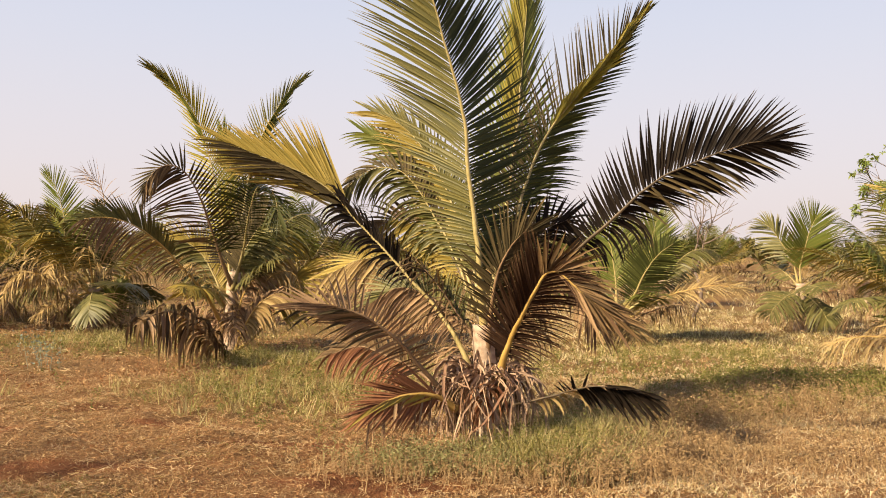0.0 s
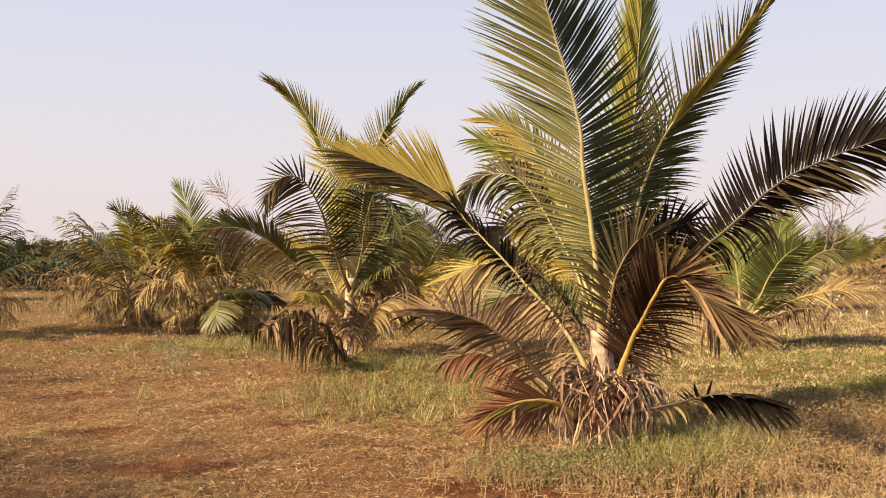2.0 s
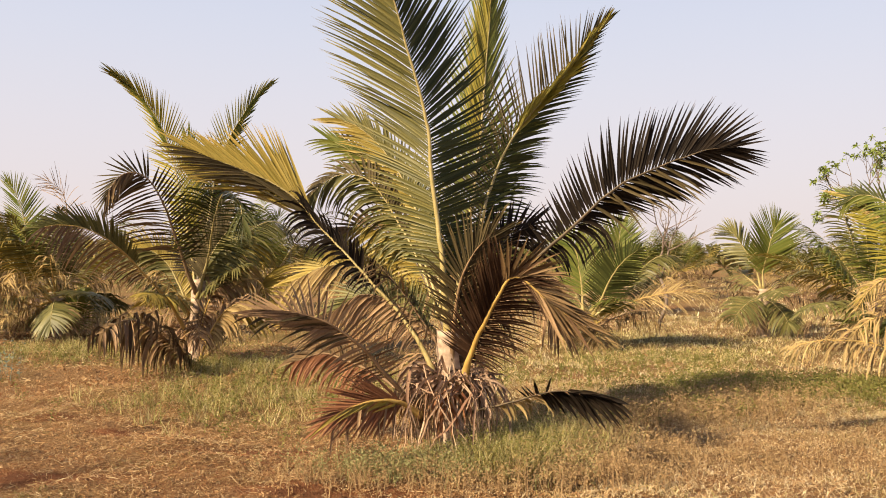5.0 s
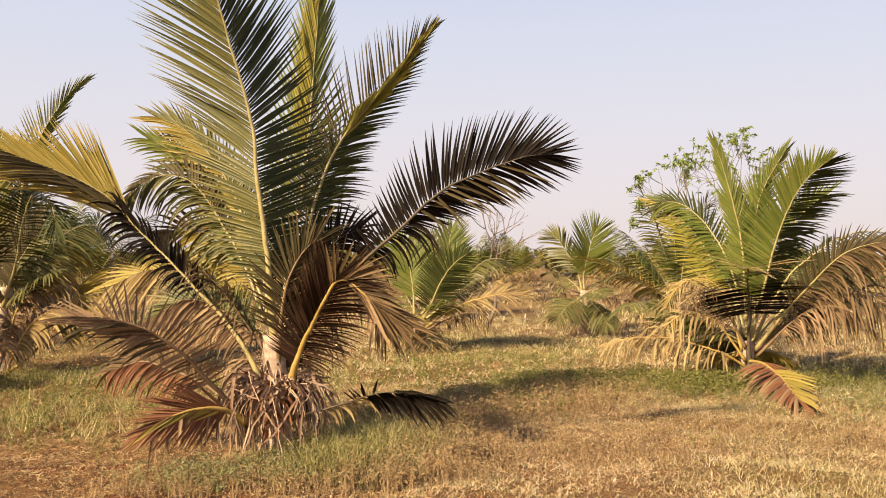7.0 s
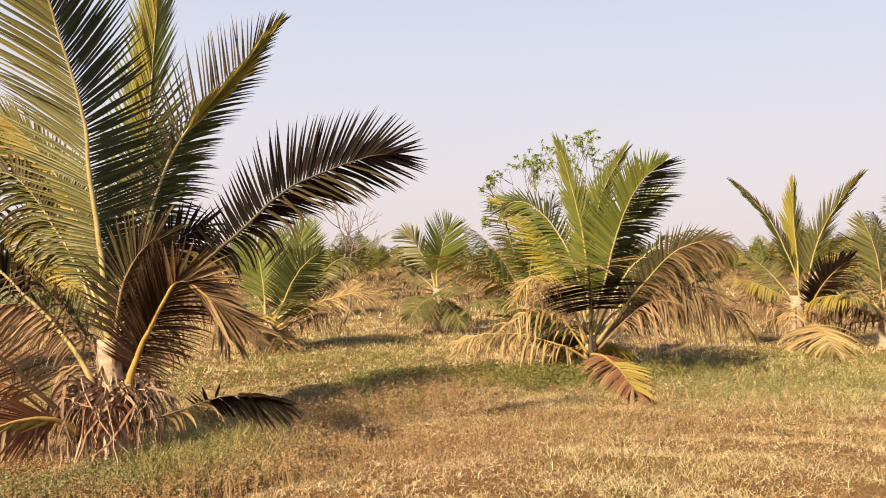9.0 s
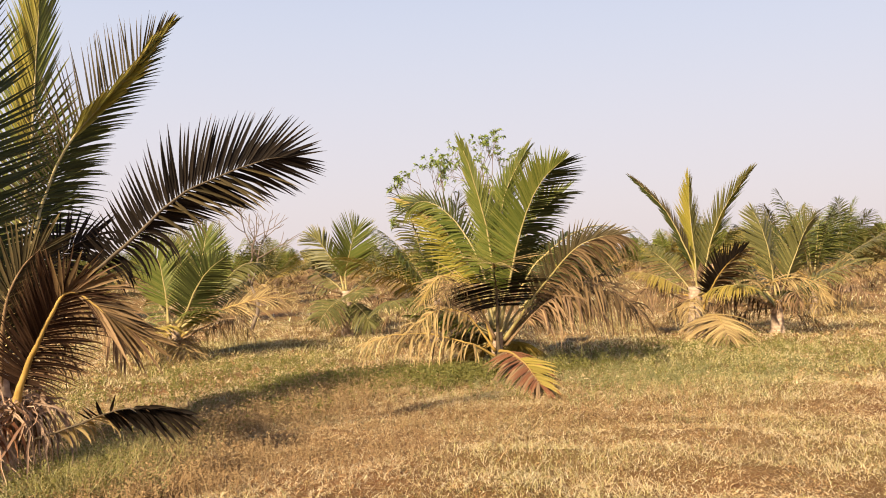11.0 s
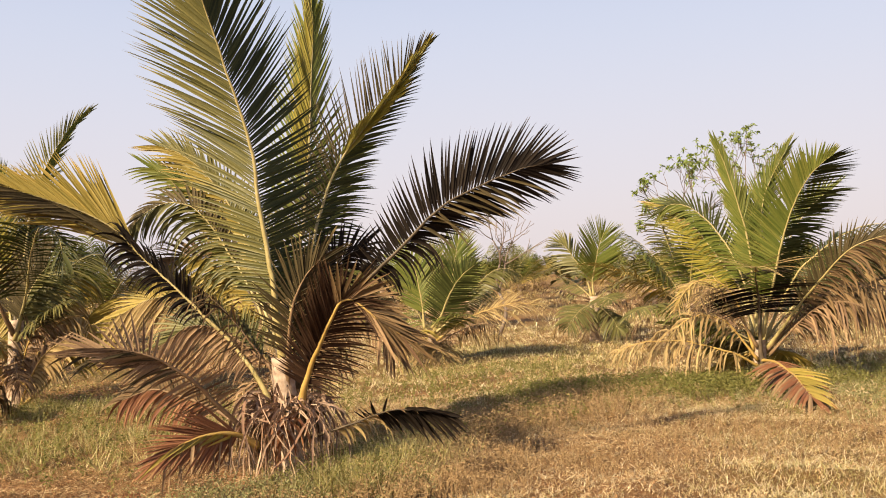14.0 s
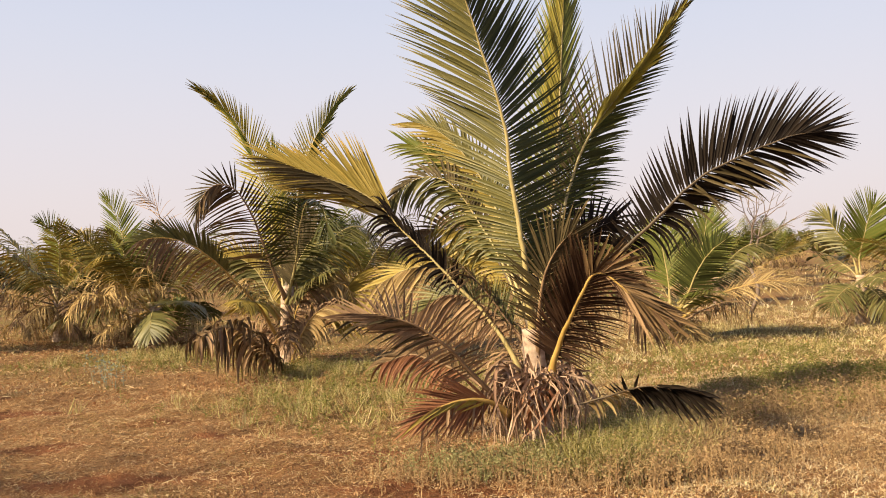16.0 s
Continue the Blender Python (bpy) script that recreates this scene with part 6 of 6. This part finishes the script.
def blades(name, label, seed, n, r0, r1, tall, wide, power=1.0, a0=-50, a1=66, lay=0.9):
    """Bent blades of grass, mostly dry, greener where the ground is."""
    rng = np.random.default_rng(seed)
    cx, cy = scatter(rng, n // 5, r0, r1, a0, a1, power)
    x = np.repeat(cx, 5) + rng.normal(0, 0.035, len(cx) * 5) * (r0 / 5) ** 0.5
    y = np.repeat(cy, 5) + rng.normal(0, 0.035, len(cx) * 5) * (r0 / 5) ** 0.5
    g = swell(x, y)
    patch = 0.5 + 0.5 * np.sin(1.9 * x + 0.7 * y) * np.sin(1.4 * y - 0.8 * x + 1)
    keep = rng.random(len(x)) < (0.35 + 0.45 * patch + 0.5 * g) * (1 - 0.9 * bare(x, y))
    x, y, g, patch = x[keep], y[keep], g[keep], patch[keep]
    n = len(x)
    east = 1 / (1 + np.exp(-1.5 * (x - 0.4)))
    rise = np.clip(0.28 + 0.6 * g + 0.35 * east + 0.2 * patch, 0.25, 1.5)
    h = tall * rise * rng.uniform(0.35, 1.2, n)
    a = rng.uniform(0, 2 * math.pi, n)
    bend = h * rng.uniform(0.2, 1.6, n) * (1 + lay * (1 - g))
    dx, dy = np.cos(a), np.sin(a)
    w = wide * rng.uniform(0.5, 1.2, n) * 0.5
    turn = rng.uniform(0, math.pi, n)
    sx, sy = np.cos(turn) * w, np.sin(turn) * w
    z = lumps(x, y) - 0.01
    v = np.empty((n, 5, 3), np.float32)
    v[:, 0] = np.stack([x - sx, y - sy, z], 1)
    v[:, 1] = np.stack([x + sx, y + sy, z], 1)
    mx, my, mz = x + dx * bend * 0.35, y + dy * bend * 0.35, z + h * 0.62
    v[:, 2] = np.stack([mx + sx * 0.8, my + sy * 0.8, mz], 1)
    v[:, 3] = np.stack([mx - sx * 0.8, my - sy * 0.8, mz], 1)
    v[:, 4] = np.stack([x + dx * bend, y + dy * bend, z + h * np.where(rng.random(n) < 0.3, 0.55, 1.0)], 1)
    o = np.arange(n)[:, None] * 5
    tri = np.concatenate([o + np.array((0, 1, 2)), o + np.array((0, 2, 3)), o + np.array((3, 2, 4))])
    tone = np.clip(0.62 * rng.random(n) ** 1.2 + 0.36 * np.repeat(rng.random(len(cx)), 5)[keep] + 0.06 * np.sin(0.9 * x + 0.2) - 0.12 + 0.50 * east, 0, 1)
    live = (rng.random(n) < g * 0.95).astype(float) * rng.uniform(0.5, 1, n)
    ob = big_mesh(name, v.reshape(-1, 3), tri, GRASS, (("tone", np.repeat(tone, 5)), ("green", np.repeat(live, 5))))
    tagged(ob, label, "grass", kind="stuff")


blades("grass", "short dry tan grass and straw on red earth", 1, 150000, 4.0, 11.0, 0.07, 0.005, 0.8)
blades("grass", "dry and green field grass between the palms", 2, 105000, 10.5, 22.0, 0.085, 0.010, 0.9)
blades("grass", "distant dry grass under the palm rows", 3, 52000, 21.0, 60.0, 0.15, 0.024, 0.8)
blades("grass", "thin dry grass on the open ground", 4, 30000, 0.8, 6.0, 0.07, 0.007, 0.7, -180, 180)


def litter(name, label, seed, n, r0, r1, long, wide, power, heap=0.03):
    """Curved straws and broken stalks, lying over one another in loose wisps."""
    rng = np.random.default_rng(seed)
    cx, cy = scatter(rng, n // 6, r0, r1, power=power)
    x = np.repeat(cx, 6) + rng.normal(0, 0.07, len(cx) * 6)
    y = np.repeat(cy, 6) + rng.normal(0, 0.07, len(cx) * 6)
    wisp = np.repeat(rng.uniform(0, 2 * math.pi, len(cx)), 6)
    wave = 0.5 + 0.5 * np.sin(1.6 * x + 2.9 * y) * np.sin(3.8 * y - 1.1 * x + 2)
    keep = rng.random(len(x)) < (0.30 + 0.75 * wave) * (1 - 0.85 * bare(x, y)) * (1 - 0.55 * swell(x, y)) * (1 - 0.85 / (1 + np.exp(-1.5 * (x - 1.4))))
    x, y, wisp, wave = x[keep], y[keep], wisp[keep], wave[keep]
    n = len(x)
    a = wisp + rng.normal(0, 0.9, n)
    l, w = long * rng.uniform(0.3, 1.2, n), wide * rng.uniform(0.4, 1.2, n) * 0.5
    curve = rng.normal(0, 0.22, n)
    z = lumps(x, y) + rng.uniform(0.0, heap, n) * (0.4 + wave)
    lift = rng.normal(0.0, 0.16, n) * l
    tilt = rng.uniform(-0.8, 0.8, n)
    rows = []
    for u, k in ((-0.5, 0.6), (0.0, 1.0), (0.5, 0.5)):
        bend = curve * (1 - 4 * u * u) * l
        px, py = x + np.cos(a) * l * u - np.sin(a) * bend, y + np.sin(a) * l * u + np.cos(a) * bend
        pz = np.maximum(z + lift * u * 2 + 0.05 * l * (1 - 4 * u * u), lumps(px, py) + 0.002)
        sx, sy, sz = -np.sin(a) * w * k * np.cos(tilt), np.cos(a) * w * k * np.cos(tilt), w * k * np.sin(tilt)
        rows += [np.stack([px - sx, py - sy, pz - sz], 1), np.stack([px + sx, py + sy, pz + sz], 1)]
    v = np.stack(rows, 1).reshape(-1, 3)
    o = np.arange(n)[:, None] * 6
    tri = np.concatenate([o + np.array(t) for t in ((0, 1, 3), (0, 3, 2), (2, 3, 5), (2, 5, 4))])
    tone = np.clip(rng.beta(1.8, 1.9, n) * (0.72 + 0.2 / (1 + np.exp(-1.5 * (x - 0.4)))), 0, 1)
    ob = big_mesh(name, v, tri, GRASS, (("tone", np.repeat(tone, 6)), ("green", np.zeros(6 * n))))
    tagged(ob, label, "straw", kind="stuff")


litter("straw_litter", "loose broken straw strewn over red soil", 9, 150000, 4.2, 10.5, 0.07, 0.0055, 0.8)
litter("straw_litter", "dry stalks strewn between the palms", 10, 50000, 10.0, 22.0, 0.11, 0.010, 0.85, 0.05)


def mats(seed, n, r0, r1, leaf, per, power):
    """Low matted cushions of dry and half-green herb leaves that hug the soil."""
    rng = np.random.default_rng(seed)
    cx, cy = scatter(rng, n, r0, r1, power=power)
    thick = 0.5 + 0.5 * np.sin(2.3 * cx + 0.9 * cy + 1) * np.sin(1.7 * cy - 1.1 * cx)
    keep = rng.random(n) < (0.45 + 0.6 * thick) * (1 - 0.85 * bare(cx, cy))
    cx, cy = cx[keep], cy[keep]
    n = len(cx)
    g = swell(cx, cy)
    east = 1 / (1 + np.exp(-1.5 * (cx - 0.4)))
    rad = rng.uniform(2.0, 5.5, n) * leaf * (0.8 + 0.4 * east)
    m = n * per
    a, u = rng.uniform(0, 2 * math.pi, m), rng.random(m) ** 0.6
    rr = np.repeat(rad, per)
    p = np.stack([np.repeat(cx, per) + np.cos(a) * u * rr, np.repeat(cy, per) + np.sin(a) * u * rr, np.zeros(m)], 1)
    p[:, 2] = lumps(p[:, 0], p[:, 1]) + rr * 0.55 * (1 - u * u) * rng.uniform(0.3, 1.2, m) + 0.004
    d = np.stack([np.cos(a), np.sin(a), rng.uniform(-0.2, 0.9, m)], 1) + rng.normal(0, 0.55, (m, 3))
    d *= (leaf * rng.uniform(0.5, 1.4, m) / np.linalg.norm(d, axis=1))[:, None]
    s = np.cross(d, rng.normal(0, 1, (m, 3)))
    s *= (0.28 * np.linalg.norm(d, axis=1) / (np.linalg.norm(s, axis=1) + 1e-9))[:, None]
    v = np.stack([p, p + d * 0.5 - s, p + d, p + d * 0.5 + s], 1).reshape(-1, 3)
    o = np.arange(m)[:, None] * 4
    tone = np.clip(np.repeat(rng.uniform(-0.22, 0.36, n) + 0.26 * east, per) + rng.uniform(0, 0.34, m), 0, 1)
    live = np.repeat((rng.random(n) < g * 0.9) * rng.uniform(0.4, 1, n), per) * rng.uniform(0.6, 1, m)
    ob = big_mesh("herb_mat", v, np.concatenate([o + np.array((0, 1, 2)), o + np.array((0, 2, 3))]), GRASS, (("tone", np.repeat(tone, 4)), ("green", np.repeat(live, 4))))
    tagged(ob, "low matted dry herbs covering the soil", "weeds", kind="stuff")


mats(61, 18000, 4.2, 11.0, 0.014, 16, 0.8)
mats(62, 6000, 10.0, 22.0, 0.034, 14, 0.9)


def herbs(name, label, seed, spots, n, tall, leaf, material, per=26, stems=True):
    """Clumps of small-leaved weeds: thin stems with many little leaves."""
    rng = np.random.default_rng(seed)
    verts, tris, along = [], [], []
    for cx, cy, rx, ry in spots:
        for k in range(n):
            x, y = cx + rng.normal(0, rx), cy + rng.normal(0, ry)
            h = tall * rng.uniform(0.4, 1.15)
            lean = rng.normal(0, 0.22, 2) * h
            m = per
            u = rng.uniform(0.1, 1.0, m) ** 0.8
            px = x + lean[0] * u + rng.normal(0, 0.16, m) * h * (0.5 + u)
            py = y + lean[1] * u + rng.normal(0, 0.16, m) * h * (0.5 + u)
            pz = u * h
            a, e = rng.uniform(0, 2 * math.pi, m), rng.uniform(-0.4, 1.0, m)
            d = np.stack([np.cos(a) * np.cos(e), np.sin(a) * np.cos(e), np.sin(e)], 1) * (leaf * rng.uniform(0.5, 1.3, m))[:, None]
            s = np.cross(d, rng.normal(0, 1, (m, 3)))
            s *= (0.26 * np.linalg.norm(d, axis=1) / (np.linalg.norm(s, axis=1) + 1e-9))[:, None]
            p = np.stack([px, py, pz], 1)
            verts.append(np.stack([p, p + d * 0.5 - s, p + d, p + d * 0.5 + s], 1).reshape(-1, 3))
            if stems:
                w = 0.0035
                tip = np.array((x + lean[0], y + lean[1], h))
                verts.append(np.array(((x - w, y, -0.01), (x + w, y, -0.01), tip, tip)))
    v = np.concatenate(verts)
    o = np.arange(len(v) // 4)[:, None] * 4
    tri = np.concatenate([o + np.array((0, 1, 2)), o + np.array((0, 2, 3))])
    ob = big_mesh(name, v, tri, material, (("along", np.tile((0, 0.3, 0.6, 0.3), len(v) // 4)),))
    tagged(ob, label, "weeds", kind="stuff")


def tufts(name, label, seed, spots, n, tall, wide):
    """Stands of upright fresh grass."""
    rng = np.random.default_rng(seed)
    parts = [np.repeat(np.stack([cx + rng.normal(0, rx, n // 20), cy + rng.normal(0, ry, n // 20)], 1), 20, axis=0) for cx, cy, rx, ry in spots]
    p = np.concatenate(parts)
    p = p + rng.normal(0, 0.045, p.shape)
    m = len(p)
    x, y = p[:, 0], p[:, 1]
    h = tall * rng.uniform(0.35, 1.1, m)
    a, t = rng.uniform(0, 2 * math.pi, m), rng.uniform(0, math.pi, m)
    b = h * rng.uniform(0.1, 1.1, m)
    sx, sy = np.cos(t) * wide * 0.5, np.sin(t) * wide * 0.5
    v = np.stack([np.stack([x - sx, y - sy, 0 * x - 0.01], 1), np.stack([x + sx, y + sy, 0 * x - 0.01], 1), np.stack([x + np.cos(a) * b, y + np.sin(a) * b, h], 1)], 1)
    ob = big_mesh(name, v.reshape(-1, 3), np.arange(3 * m).reshape(m, 3), GRASS,
                  (("tone", np.repeat(rng.beta(3, 1.6, m), 3)), ("green", np.repeat(rng.uniform(0.45, 1, m), 3))))
    tagged(ob, label, "grass", kind="stuff")


herbs("green_weeds", "dense dark green weeds in the dry field", 39, ((4.5, 9.5, 0.75, 0.3), (5.5, 9.3, 0.4, 0.2), (3.6, 9.6, 0.4, 0.2)), 260, 0.2, 0.03, WEED, 30)
herbs("pale_weeds", "pale grey-green weeds over the open grass", 40, ((7.6, 7.2, 1.1, 0.6), (9.0, 8.2, 1.4, 0.9), (6.8, 8.2, 0.8, 0.4)), 300, 0.13, 0.02, PALEWEED, 24)
tufts("fresh_grass", "fresh yellow-green grass beside the palm feet", 51, ((0.95, 6.75, 0.2, 0.25), (0.75, 6.2, 0.25, 0.12), (-1.7, 8.9, 0.7, 0.7), (-2.4, 11.2, 0.5, 0.25), (-5.3, 13.2, 0.7, 0.6)), 1300, 0.2, 0.009)
tufts("fresh_grass", "tall yellow-green grass in front of the palm", 53, ((0.98, 6.45, 0.16, 0.22), (0.75, 6.02, 0.16, 0.10), (1.25, 6.75, 0.2, 0.2)), 1100, 0.29, 0.008)
herbs("dry_weeds", "yellowing leafy weeds in front of the palm foot", 41, ((0.45, 5.95, 0.4, 0.12), (-0.2, 6.0, 0.3, 0.12)), 110, 0.2, 0.02, PALEWEED, 30)
tufts("fresh_grass", "low green grass among the dry stalks", 52, ((4.0, 9.4, 0.9, 0.3), (8.6, 8.5, 1.5, 0.9), (10.5, 8.8, 1.3, 0.9), (3.6, 12.4, 0.8, 0.6), (-13.5, 24, 3.0, 3.0), (-8.0, 19, 1.5, 1.5)), 1900, 0.11, 0.012)
herbs("green_weeds", "leafy green weeds round the palm feet", 31, ((1.0, 6.6, 0.28, 0.3), (0.8, 6.1, 0.22, 0.12), (-2.4, 11.2, 0.5, 0.3), (4.0, 9.4, 0.8, 0.25), (-1.6, 9.0, 0.8, 0.8)), 75, 0.27, 0.022, WEED, 44)
herbs("green_weeds", "low spreading green weeds in the grass", 32, ((8.5, 8.6, 1.6, 1.0), (3.6, 12.2, 0.8, 0.6), (-5.0, 12.8, 0.9, 0.7), (10.5, 8.6, 1.3, 0.9), (5.6, 9.0, 1.3, 0.35), (-1.2, 9.4, 0.9, 0.9), (2.2, 10.6, 1.2, 0.8)), 230, 0.15, 0.026, WEED, 22)
herbs("dry_weeds", "russet dry weeds with crumbling seed heads", 33, ((1.7, 6.2, 0.6, 0.35), (2.9, 6.8, 0.9, 0.6), (2.4, 8.0, 0.6, 0.5), (0.1, 5.8, 0.6, 0.2), (4.3, 6.6, 1.2, 0.8), (6.2, 6.0, 1.4, 0.8)), 300, 0.14, 0.015, HERB, 34)
herbs("dry_weeds", "tall dry brown weeds behind the palm foot", 36, ((1.35, 7.2, 0.32, 0.28), (2.0, 7.7, 0.4, 0.34), (2.8, 8.2, 0.45, 0.36), (3.6, 8.8, 0.5, 0.36)), 210, 0.25, 0.02, HERB, 34)
herbs("green_weeds", "upright green weeds among dry stalks", 37, ((1.6, 7.6, 0.35, 0.25), (2.6, 8.3, 0.45, 0.3), (4.6, 9.2, 0.7, 0.3), (6.9, 9.0, 0.5, 0.3), (9.0, 9.6, 1.0, 0.5)), 70, 0.24, 0.026, WEED, 34)
herbs("dry_weeds", "low russet weeds in front of the palm", 38, ((1.5, 6.15, 0.35, 0.2), (2.1, 6.5, 0.4, 0.25), (1.2, 5.7, 0.35, 0.15)), 90, 0.25, 0.018, HERB, 34)
herbs("blue_weed", "thin blue-grey weed standing in dry grass", 34, ((-4.8, 10.4, 0.12, 0.1),), 9, 0.5, 0.036, BLUEWEED, 26)
